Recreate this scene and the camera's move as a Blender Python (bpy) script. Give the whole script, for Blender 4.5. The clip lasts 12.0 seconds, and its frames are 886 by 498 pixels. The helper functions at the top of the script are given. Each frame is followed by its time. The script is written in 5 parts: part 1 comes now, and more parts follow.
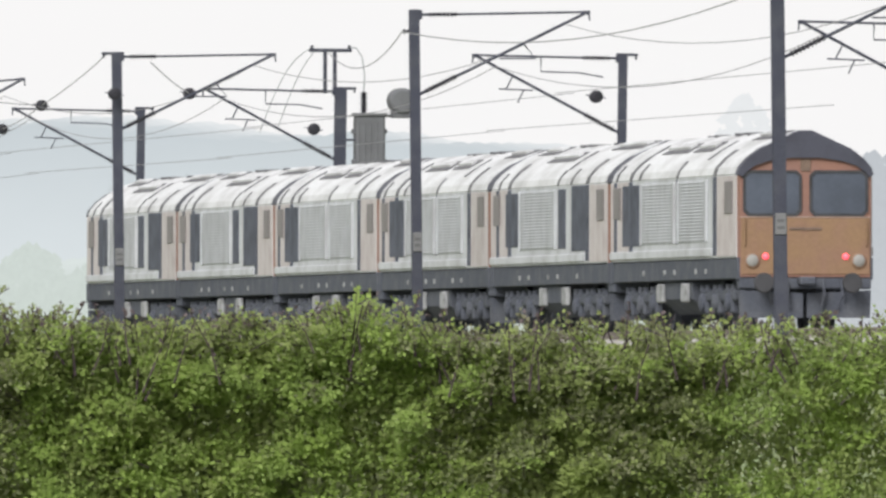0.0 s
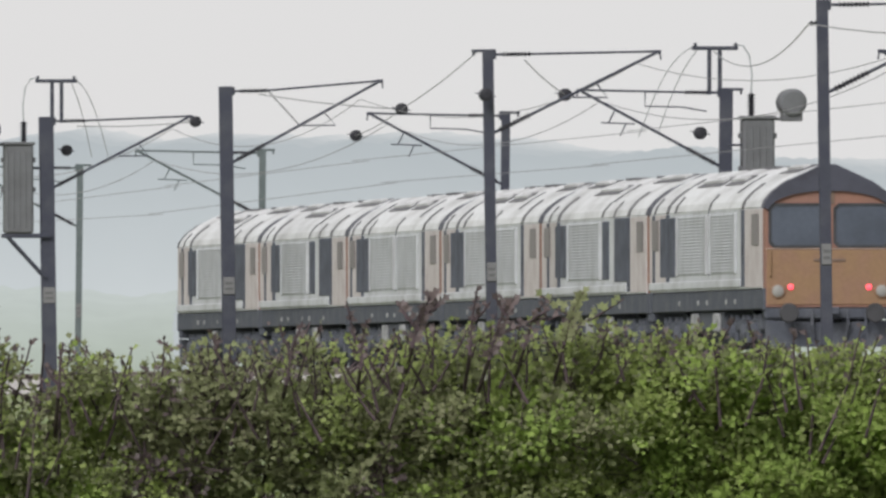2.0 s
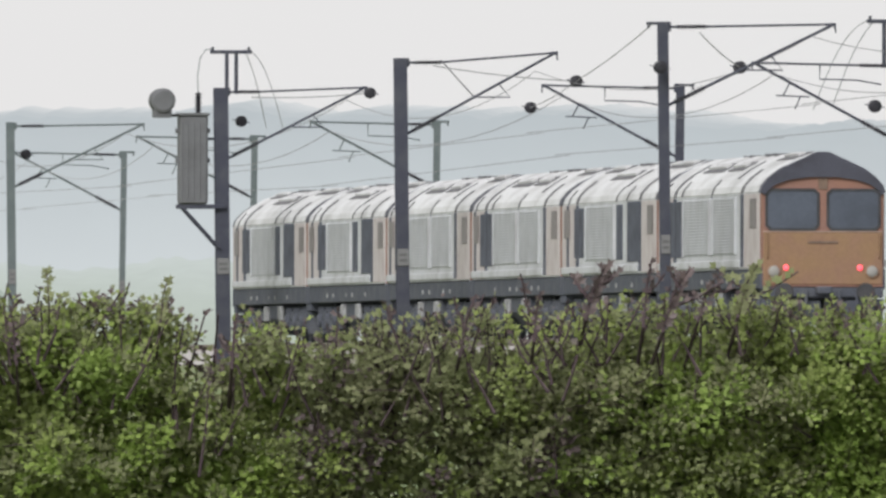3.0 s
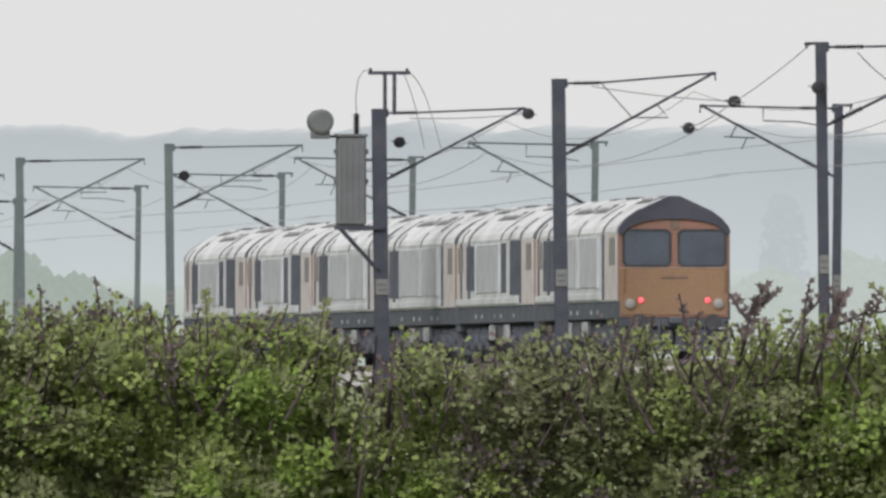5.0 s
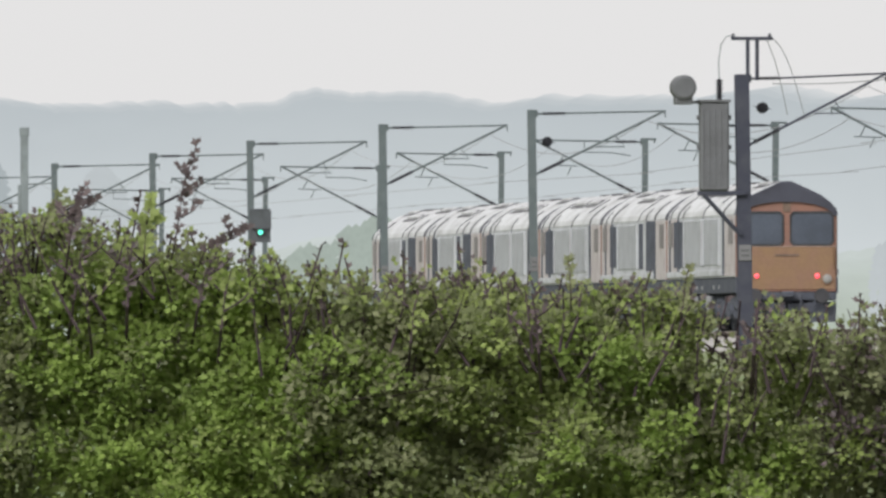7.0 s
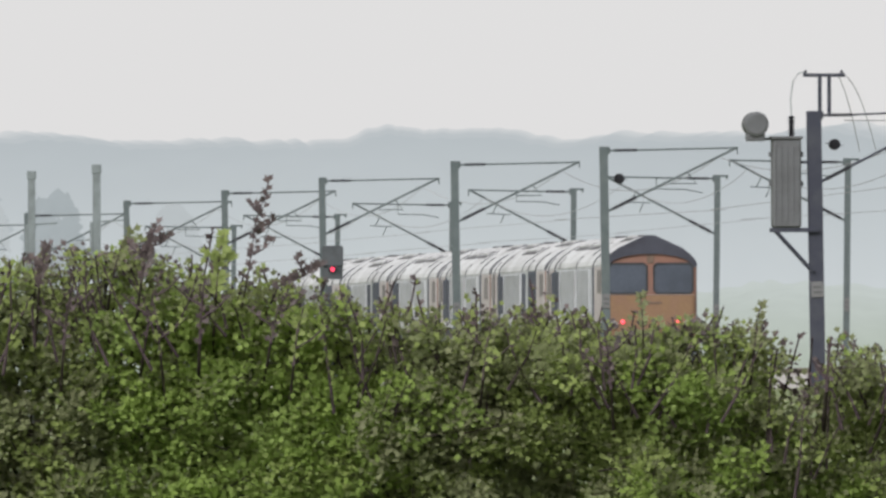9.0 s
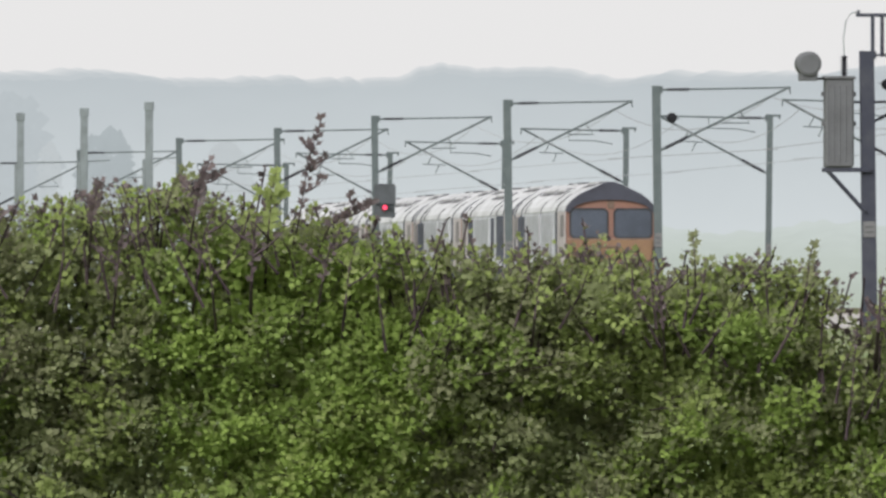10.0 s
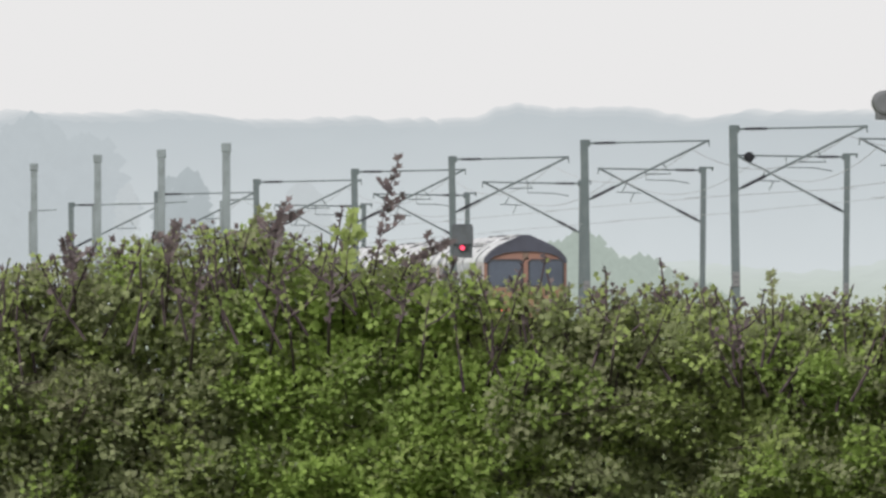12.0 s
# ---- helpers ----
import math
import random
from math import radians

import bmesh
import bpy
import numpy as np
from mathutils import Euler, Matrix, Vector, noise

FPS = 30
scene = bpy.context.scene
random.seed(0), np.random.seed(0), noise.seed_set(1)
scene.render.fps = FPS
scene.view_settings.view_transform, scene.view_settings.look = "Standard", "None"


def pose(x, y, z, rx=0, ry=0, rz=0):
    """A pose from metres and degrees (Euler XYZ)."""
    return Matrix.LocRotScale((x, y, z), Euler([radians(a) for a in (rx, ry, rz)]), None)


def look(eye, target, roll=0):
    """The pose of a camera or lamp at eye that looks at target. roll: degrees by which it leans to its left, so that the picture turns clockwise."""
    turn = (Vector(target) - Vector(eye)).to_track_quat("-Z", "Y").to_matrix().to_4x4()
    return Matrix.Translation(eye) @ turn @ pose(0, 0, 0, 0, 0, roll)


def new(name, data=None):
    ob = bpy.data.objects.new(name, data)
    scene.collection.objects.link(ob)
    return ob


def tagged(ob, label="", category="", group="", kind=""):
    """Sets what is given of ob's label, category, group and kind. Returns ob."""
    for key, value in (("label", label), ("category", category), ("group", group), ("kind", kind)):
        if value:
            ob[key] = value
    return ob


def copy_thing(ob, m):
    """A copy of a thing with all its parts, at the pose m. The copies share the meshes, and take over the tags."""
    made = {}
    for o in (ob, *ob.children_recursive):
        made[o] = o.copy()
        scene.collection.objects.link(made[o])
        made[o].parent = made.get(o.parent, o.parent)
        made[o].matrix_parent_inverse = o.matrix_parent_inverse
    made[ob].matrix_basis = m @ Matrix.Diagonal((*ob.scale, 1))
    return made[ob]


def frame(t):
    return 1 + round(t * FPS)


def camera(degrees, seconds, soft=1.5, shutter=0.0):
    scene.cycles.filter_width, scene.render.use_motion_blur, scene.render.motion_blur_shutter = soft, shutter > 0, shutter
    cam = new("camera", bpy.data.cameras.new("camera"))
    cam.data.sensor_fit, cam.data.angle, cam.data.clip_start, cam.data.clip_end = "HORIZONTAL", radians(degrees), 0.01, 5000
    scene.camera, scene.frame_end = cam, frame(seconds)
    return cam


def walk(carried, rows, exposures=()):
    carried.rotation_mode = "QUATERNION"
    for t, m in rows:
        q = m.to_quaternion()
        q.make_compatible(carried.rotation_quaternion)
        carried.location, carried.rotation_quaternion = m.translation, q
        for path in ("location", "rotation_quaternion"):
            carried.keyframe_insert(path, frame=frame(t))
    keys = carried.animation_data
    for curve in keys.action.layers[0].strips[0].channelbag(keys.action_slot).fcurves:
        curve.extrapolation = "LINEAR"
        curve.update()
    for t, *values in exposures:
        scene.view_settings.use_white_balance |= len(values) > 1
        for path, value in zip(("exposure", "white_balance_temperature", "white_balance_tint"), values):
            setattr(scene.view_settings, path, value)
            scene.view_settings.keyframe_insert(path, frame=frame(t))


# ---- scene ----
# Railway line in haze: six coupled diesel locomotives run away behind a hawthorn hedge.
from math import sin, cos, tan, atan2, pi

# ---------------------------------------------------------------- camera
EYE_Z = 1.6          # eye height over the field
RAIL_Z = 2.85        # rail level on its low embankment
cam = camera(1.8716, 12.0, soft=2.75)
# seconds, place along the view and eye height (m), bearing, elevation, roll (degrees)
VIEW = [
    (0, -50.7, 1.423, 2.3454, 0.3225, 0.08),
    (0.1, -46.8, 1.436, 2.3651, 0.3406, 0.00),
    (0.2, -42.9, 1.450, 2.4015, 0.3637, 0.00),
    (0.3, -39.0, 1.464, 2.4285, 0.3725, 0.00),
    (0.4, -35.1, 1.477, 2.4652, 0.4100, 0.00),
    (0.5, -31.2, 1.491, 2.4537, 0.4320, -0.04),
    (0.6, -27.3, 1.504, 2.4370, 0.4037, 0.00),
    (0.7, -23.4, 1.518, 2.3816, 0.3742, 0.00),
    (0.8, -19.5, 1.532, 2.2675, 0.3448, 0.00),
    (0.9, -15.6, 1.545, 2.2188, 0.3440, 0.00),
    (1, -11.7, 1.559, 2.1505, 0.3783, -0.13),
    (1.1, -7.8, 1.573, 2.1455, 0.3854, 0.00),
    (1.2, -3.9, 1.586, 2.1163, 0.3799, 0.00),
    (1.3, 0.0, 1.600, 2.0949, 0.3809, -0.15),
    (1.4, 0.0, 1.600, 2.0050, 0.3880, -0.06),
    (1.5, 0.0, 1.600, 1.9466, 0.3891, -0.06),
    (2, 0.0, 1.600, 1.7046, 0.3628, -0.08),
    (2.2, 0.0, 1.600, 1.6715, 0.3765, -0.07),
    (2.5, 0.0, 1.600, 1.5441, 0.3599, -0.05),
    (3, 0.0, 1.600, 1.3367, 0.3034, 0.12),
    (3.2, 0.0, 1.600, 1.2850, 0.2948, 0.34),
    (4.9, 0.0, 1.600, 1.0405, 0.3442, 0.00),
    (5, 0.0, 1.600, 1.0019, 0.3467, 0.02),
    (5.5, 0.0, 1.600, 0.7577, 0.3403, 0.09),
    (6, 0.0, 1.600, 0.5476, 0.3069, -0.16),
    (6.5, 0.0, 1.600, 0.3463, 0.2799, -0.10),
    (6.7, 0.0, 1.600, 0.2624, 0.2741, -0.19),
    (7.3, 0.0, 1.600, 0.2020, 0.2780, -0.05),
    (8.3, 0.0, 1.600, 0.3163, 0.3120, 0.20),
    (8.5, 0.0, 1.600, 0.2691, 0.3414, 0.11),
    (8.8, 0.0, 1.600, 0.1016, 0.3425, -0.06),
    (9, 0.0, 1.600, 0.0822, 0.3539, -0.18),
    (9.2, 0.0, 1.600, 0.0640, 0.3135, -0.10),
    (9.5, 0.0, 1.600, 0.0000, 0.2590, -0.00),
    (10, 0.0, 1.600, -0.0283, 0.2241, 0.03),
    (10.5, 0.0, 1.600, -0.1343, 0.1838, 0.21),
    (11, 0.0, 1.600, -0.1595, 0.2618, -0.07),
    (11.5, 0.0, 1.600, -0.1893, 0.2274, -0.24),
    (12, 0.0, 1.600, -0.1921, 0.3094, -0.19),
]


def view_pose(y, z, bearing, rise, roll):
    b, e = radians(bearing), radians(rise)
    eye = Vector((0, y, z))
    way = Vector((tan(b), 1.0, tan(e)))
    return look(eye, eye + way * 100, roll)


walk(cam, [(t, view_pose(y, z, b, e, r)) for t, y, z, b, e, r in VIEW],
     exposures=[(0, 0.25), (0.5, 0.04), (1, -0.04), (1.5, -0.05), (2.5, -0.12), (3, 0.02), (5.5, -0.06), (6.5, -0.03), (8.5, 0.0), (9, -0.08), (9.5, -0.08), (10, 0.04), (10.5, 0.19), (11, 0.17), (11.5, 0.13), (12, 0.06)])

# ---------------------------------------------------------------- world and sun
SUN_EL, SUN_AZ = 36.0, -27.0      # sun behind thin cloud, to the west of the line
world = bpy.data.worlds.new("overcast_sky")
scene.world = world
world.use_nodes = True
wn, wl = world.node_tree.nodes, world.node_tree.links
wn.clear()
w_out = wn.new("ShaderNodeOutputWorld")
w_bg = wn.new("ShaderNodeBackground")
w_sky = wn.new("ShaderNodeTexSky")
w_sky.sky_type = "NISHITA"
w_sky.sun_disc = False
w_sky.sun_elevation, w_sky.sun_rotation = radians(SUN_EL), radians(180 - SUN_AZ)
w_sky.dust_density, w_sky.air_density = 6.0, 1.0
w_sat = wn.new("ShaderNodeHueSaturation")
w_sat.inputs["Saturation"].default_value = 0.12
w_cloud = wn.new("ShaderNodeTexNoise")
w_cloud.inputs["Scale"].default_value = 3.0
w_cloud.inputs["Detail"].default_value = 4.0
w_ramp = wn.new("ShaderNodeValToRGB")
w_ramp.color_ramp.elements[0].color = (7.45, 7.38, 7.38, 1)
w_ramp.color_ramp.elements[1].color = (8.3, 8.22, 8.22, 1)
w_mix = wn.new("ShaderNodeMix")
w_mix.data_type = "RGBA"
w_mix.inputs["Factor"].default_value = 0.85
w_bg.inputs["Strength"].default_value = 0.117
wl.new(w_sky.outputs["Color"], w_sat.inputs["Color"])
wl.new(w_sat.outputs["Color"], w_mix.inputs["A"])
wl.new(w_cloud.outputs["Fac"], w_ramp.inputs["Fac"])
wl.new(w_ramp.outputs["Color"], w_mix.inputs["B"])
wl.new(w_mix.outputs["Result"], w_bg.inputs["Color"])
wl.new(w_bg.outputs["Background"], w_out.inputs["Surface"])

sun_data = bpy.data.lights.new("sun", "SUN")
sun_data.energy, sun_data.angle, sun_data.color = 3.2, radians(30), (1.0, 0.985, 0.96)
sun = new("sun", sun_data)
sa, se = radians(SUN_AZ), radians(SUN_EL)
sun.matrix_world = look((60 * sin(sa) * cos(se), 60 * cos(sa) * cos(se) * -1, 60 * sin(se)), (0, 0, 0))


# ---------------------------------------------------------------- materials
def material(name, color, rough=0.6, metal=0.0, vary=0.15, scale=3.0, bump=0.15, tint=None, spec=0.4,
             stretch=(1, 1, 1), island=0.0, through_light=0.0, glow=None, per_object=0.0):
    """A surface with a broad stain, a fine grain and a fine relief, in metres."""
    m = bpy.data.materials.new(name)
    m.use_nodes = True
    nt = m.node_tree
    nd, ln = nt.nodes, nt.links
    b = nd["Principled BSDF"]
    b.inputs["Roughness"].default_value = rough
    b.inputs["Metallic"].default_value = metal
    b.inputs["Specular IOR Level"].default_value = spec
    co = nd.new("ShaderNodeTexCoord")
    mp = nd.new("ShaderNodeMapping")
    mp.inputs["Scale"].default_value = stretch
    ln.new(co.outputs["Object"], mp.inputs["Vector"])
    big = nd.new("ShaderNodeTexNoise")
    big.inputs["Scale"].default_value = scale
    big.inputs["Detail"].default_value = 5
    fine = nd.new("ShaderNodeTexNoise")
    fine.inputs["Scale"].default_value = scale * 9
    fine.inputs["Detail"].default_value = 3
    ln.new(mp.outputs["Vector"], big.inputs["Vector"])
    ln.new(mp.outputs["Vector"], fine.inputs["Vector"])
    mixer = nd.new("ShaderNodeMix")
    mixer.data_type = "RGBA"
    other = tint or tuple(c * (1 - 2.2 * vary) for c in color)
    mixer.inputs["A"].default_value = (*color, 1)
    mixer.inputs["B"].default_value = (*other, 1)
    ramp = nd.new("ShaderNodeMapRange")
    ramp.inputs["From Min"].default_value, ramp.inputs["From Max"].default_value = 0.42, 0.72
    ln.new(big.outputs["Fac"], ramp.inputs["Value"])
    ln.new(ramp.outputs["Result"], mixer.inputs["Factor"])
    val = nd.new("ShaderNodeHueSaturation")
    ln.new(mixer.outputs["Result"], val.inputs["Color"])
    amp = nd.new("ShaderNodeMapRange")
    amp.inputs["To Min"].default_value, amp.inputs["To Max"].default_value = 1 - vary, 1 + vary
    ln.new(fine.outputs["Fac"], amp.inputs["Value"])
    last = amp.outputs["Result"]
    if island or per_object:
        src = nd.new("ShaderNodeNewGeometry").outputs["Random Per Island"] if island else nd.new("ShaderNodeObjectInfo").outputs["Random"]
        k = island or per_object
        r = nd.new("ShaderNodeMapRange")
        r.inputs["To Min"].default_value, r.inputs["To Max"].default_value = 1 - k, 1 + k
        ln.new(src, r.inputs["Value"])
        mul = nd.new("ShaderNodeMath")
        mul.operation = "MULTIPLY"
        ln.new(last, mul.inputs[0])
        ln.new(r.outputs["Result"], mul.inputs[1])
        last = mul.outputs["Value"]
    ln.new(last, val.inputs["Value"])
    ln.new(val.outputs["Color"], b.inputs["Base Color"])
    if bump:
        bp = nd.new("ShaderNodeBump")
        bp.inputs["Strength"].default_value = bump
        bp.inputs["Distance"].default_value = 0.01
        ln.new(fine.outputs["Fac"], bp.inputs["Height"])
        ln.new(bp.outputs["Normal"], b.inputs["Normal"])
    if glow:
        b.inputs["Emission Color"].default_value = (*glow[:3], 1)
        b.inputs["Emission Strength"].default_value = glow[3]
    if through_light:
        tr = nd.new("ShaderNodeBsdfTranslucent")
        ms = nd.new("ShaderNodeMixShader")
        ms.inputs["Fac"].default_value = through_light
        ln.new(val.outputs["Color"], tr.inputs["Color"])
        ln.new(b.outputs["BSDF"], ms.inputs[1])
        ln.new(tr.outputs["BSDF"], ms.inputs[2])
        ln.new(ms.outputs["Shader"], nd["Material Output"].inputs["Surface"])
    return m


MAT = {
    "white": material("dirty_white_paint", (0.41, 0.422, 0.448), 0.65, vary=0.18, scale=1.3, tint=(0.285, 0.285, 0.298), stretch=(1, 0.8, 0.6)),
    "louvre": material("pale_grille_metal", (0.385, 0.40, 0.43), 0.65, vary=0.24, scale=2.5, tint=(0.265, 0.275, 0.295)),
    "cabside": material("faded_pinkish_white_paint", (0.40, 0.37, 0.374), 0.65, vary=0.16, scale=1.4, tint=(0.32, 0.275, 0.275)),
    "roof": material("weathered_pale_roof_paint", (0.49, 0.496, 0.51), 0.75, vary=0.18, scale=1.1, tint=(0.31, 0.308, 0.316), stretch=(1, 0.45, 1)),
    "soot": material("sooty_roof_steel", (0.105, 0.105, 0.115), 0.85, vary=0.3, scale=2, tint=(0.13, 0.128, 0.132), spec=0.15),
    "hood": material("dark_blue_grey_paint", (0.045, 0.047, 0.066), 0.65, vary=0.15, scale=2),
    # cab orange and yellow are desaturated: haze over the train sits in the paint colour
    "orange": material("haze_muted_orange_paint", (0.215, 0.115, 0.088), 0.7, vary=0.14, scale=1.5, tint=(0.19, 0.112, 0.095), spec=0.25),
    "yellow": material("haze_muted_yellow_paint", (0.208, 0.130, 0.076), 0.7, vary=0.16, scale=1.8, tint=(0.20, 0.118, 0.084), spec=0.25),
    "trim": material("worn_cream_moulding", (0.29, 0.215, 0.18), 0.7, vary=0.15, scale=2),
    "plate_dark": material("weathered_bronze_plate", (0.14, 0.095, 0.072), 0.6, vary=0.15, scale=4),
    # windscreen base colour includes some haze, so it isn't fully dark
    "glass": material("haze_lifted_dark_glass", (0.068, 0.08, 0.106), 0.4, vary=0.15, scale=1, bump=0, spec=0.3),
    "side_glass": material("dusty_brown_tinted_glass", (0.125, 0.108, 0.112), 0.45, vary=0.15, scale=1, bump=0),
    "opening": material("dark_grille_opening", (0.075, 0.082, 0.108), 0.8, vary=0.2, scale=2, spec=0.2),
    "rubber": material("black_rubber", (0.04, 0.04, 0.045), 0.7, vary=0.2),
    # underframe dark raised to a hazy blue-grey in the base colour
    "under": material("haze_lifted_underframe_steel", (0.07, 0.076, 0.094), 0.9, vary=0.3, scale=2, tint=(0.095, 0.10, 0.113), spec=0.1),
    # pale solebar marks, and boxes that paint daylight showing under the body
    "box_pale": material("pale_mark_and_gap_light_paint", (0.28, 0.285, 0.295), 0.8, vary=0.25, spec=0.2),
    "lens": material("clear_headlight_glass", (0.23, 0.225, 0.215), 0.6, vary=0.05, bump=0, spec=0.4),
    "red_lamp": material("lit_red_tail_lamp", (0.7, 0.06, 0.07), 0.3, vary=0.02, bump=0, glow=(1.0, 0.10, 0.14, 1.5)),
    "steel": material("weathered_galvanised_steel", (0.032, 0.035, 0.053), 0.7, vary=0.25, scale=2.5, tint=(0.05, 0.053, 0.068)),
    # the same steel in two lighter tones: distance haze painted into the colour
    "steel_pale": material("haze_paled_steel", (0.083, 0.102, 0.107), 0.65, vary=0.2, scale=2.5, tint=(0.105, 0.125, 0.13)),
    "steel_far": material("far_haze_paled_steel", (0.18, 0.205, 0.215), 0.7, vary=0.15, scale=2.5),
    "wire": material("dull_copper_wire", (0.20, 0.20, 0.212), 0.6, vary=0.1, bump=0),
    # far spans carry their haze in this lighter colour; jumper cables share it
    "wire_pale": material("aluminium_and_hazed_wire", (0.33, 0.345, 0.36), 0.6, vary=0.1, bump=0),
    "porcelain": material("brown_porcelain", (0.033, 0.033, 0.04), 0.6, vary=0.15, bump=0, spec=0.15),
    "tank": material("grey_transformer_paint", (0.125, 0.128, 0.137), 0.75, vary=0.15, scale=2, tint=(0.10, 0.102, 0.108), spec=0.15),
    "plate": material("white_enamel_plate", (0.145, 0.145, 0.15), 0.5, vary=0.1),
    "plate_mark": material("faded_black_enamel", (0.09, 0.09, 0.095), 0.6),
    "ballast": material("limestone_ballast", (0.34, 0.33, 0.32), 0.9, vary=0.35, scale=6, bump=0.6, tint=(0.24, 0.22, 0.20)),
    "concrete": material("sleeper_concrete", (0.38, 0.37, 0.35), 0.85, vary=0.2, scale=5),
    "rail": material("worn_rail_steel", (0.20, 0.15, 0.13), 0.45, metal=0.5, vary=0.2, scale=4),
    "bank": material("rough_bank_grass", (0.13, 0.17, 0.07), 0.9, vary=0.3, scale=0.9, bump=0.5, tint=(0.20, 0.19, 0.11)),
    "field": material("spring_meadow_grass", (0.11, 0.16, 0.055), 0.9, vary=0.25, scale=0.15, bump=0.3, tint=(0.17, 0.19, 0.09)),
    "leaf": material("young_hawthorn_leaf", (0.305, 0.37, 0.125), 0.6, vary=0.2, scale=2.2, bump=0.05, tint=(0.26, 0.305, 0.125), island=0.13, through_light=0.5, spec=0.2),
    "leaf_bright": material("fresh_bright_leaf", (0.305, 0.405, 0.11), 0.6, vary=0.22, scale=2.2, bump=0.05, tint=(0.26, 0.34, 0.115), island=0.13, through_light=0.5, spec=0.2),
    "leaf_dull": material("dull_olive_leaf", (0.235, 0.265, 0.13), 0.6, vary=0.22, scale=2.2, bump=0.05, tint=(0.22, 0.21, 0.14), island=0.16, through_light=0.45, spec=0.2),
    "bud": material("dark_brown_bud_leaf", (0.115, 0.088, 0.09), 0.5, vary=0.2, scale=5, island=0.4, through_light=0.3),
    "bark": material("dark_hawthorn_bark", (0.08, 0.058, 0.066), 0.85, vary=0.3, scale=12, bump=0.5, spec=0.15),
    "signal": material("black_signal_housing", (0.085, 0.092, 0.10), 0.8, vary=0.15, spec=0.15),
    "green_lens": material("lit_green_lens", (0.1, 0.7, 0.5), 0.3, vary=0.02, bump=0, glow=(0.16, 1.0, 0.72, 1.6)),
    "red_lens": material("lit_red_lens", (0.8, 0.05, 0.08), 0.3, vary=0.02, bump=0, glow=(1.0, 0.08, 0.16, 1.6)),
}


def haze_glow_material(name, top, low, z_low, z_high, vary=0.04, scale=0.05):
    """Far woods as emission: haze of kilometres of air painted in, thicker low down."""
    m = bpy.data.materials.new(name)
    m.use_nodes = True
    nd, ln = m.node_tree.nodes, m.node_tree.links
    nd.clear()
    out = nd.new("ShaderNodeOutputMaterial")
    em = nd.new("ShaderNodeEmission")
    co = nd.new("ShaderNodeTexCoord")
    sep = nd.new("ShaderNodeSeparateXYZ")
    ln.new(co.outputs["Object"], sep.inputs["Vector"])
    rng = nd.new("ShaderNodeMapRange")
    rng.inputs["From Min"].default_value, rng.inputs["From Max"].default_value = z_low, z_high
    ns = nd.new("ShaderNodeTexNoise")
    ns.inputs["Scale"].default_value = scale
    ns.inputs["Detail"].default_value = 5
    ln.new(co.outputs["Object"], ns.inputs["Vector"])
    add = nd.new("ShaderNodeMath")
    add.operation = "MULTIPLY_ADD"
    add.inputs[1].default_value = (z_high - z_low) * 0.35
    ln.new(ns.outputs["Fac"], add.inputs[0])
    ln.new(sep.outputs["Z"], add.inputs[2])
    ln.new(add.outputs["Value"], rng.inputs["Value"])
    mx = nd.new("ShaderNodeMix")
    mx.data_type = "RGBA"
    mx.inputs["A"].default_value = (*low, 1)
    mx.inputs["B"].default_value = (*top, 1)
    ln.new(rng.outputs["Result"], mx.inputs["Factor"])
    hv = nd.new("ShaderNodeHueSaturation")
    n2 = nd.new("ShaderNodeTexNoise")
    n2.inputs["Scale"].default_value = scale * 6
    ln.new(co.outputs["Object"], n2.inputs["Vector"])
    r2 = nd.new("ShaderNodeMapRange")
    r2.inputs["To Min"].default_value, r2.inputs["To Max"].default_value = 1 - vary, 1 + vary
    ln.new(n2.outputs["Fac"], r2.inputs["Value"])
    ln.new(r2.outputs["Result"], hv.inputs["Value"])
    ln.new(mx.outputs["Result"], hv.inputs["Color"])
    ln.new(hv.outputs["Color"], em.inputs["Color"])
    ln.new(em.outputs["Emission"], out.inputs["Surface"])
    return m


# ---------------------------------------------------------------- mesh helpers
def mesh_of(name, verts, faces, mat, smooth=False):
    me = bpy.data.meshes.new(name)
    me.from_pydata([tuple(v) for v in verts], [], faces)
    me.update()
    me.materials.append(mat)
    if smooth:
        me.polygons.foreach_set("use_smooth", [True] * len(me.polygons))
    return me


def shell(low, up, y0, y1):
    """One connected arched shell between two outlines of equal length."""
    b = Build()
    n = len(low)
    ring = list(low) + list(up)[::-1]
    k = len(ring)
    vs = [(x, y0, z) for x, z in ring] + [(x, y1, z) for x, z in ring]
    fs = [(i, (i + 1) % k, k + (i + 1) % k, k + i) for i in range(k)]
    for i in range(n - 1):
        q = (i, i + 1, k - 2 - i, k - 1 - i)
        fs += [q[::-1], tuple(j + k for j in q)]
    return b.add(vs, fs)


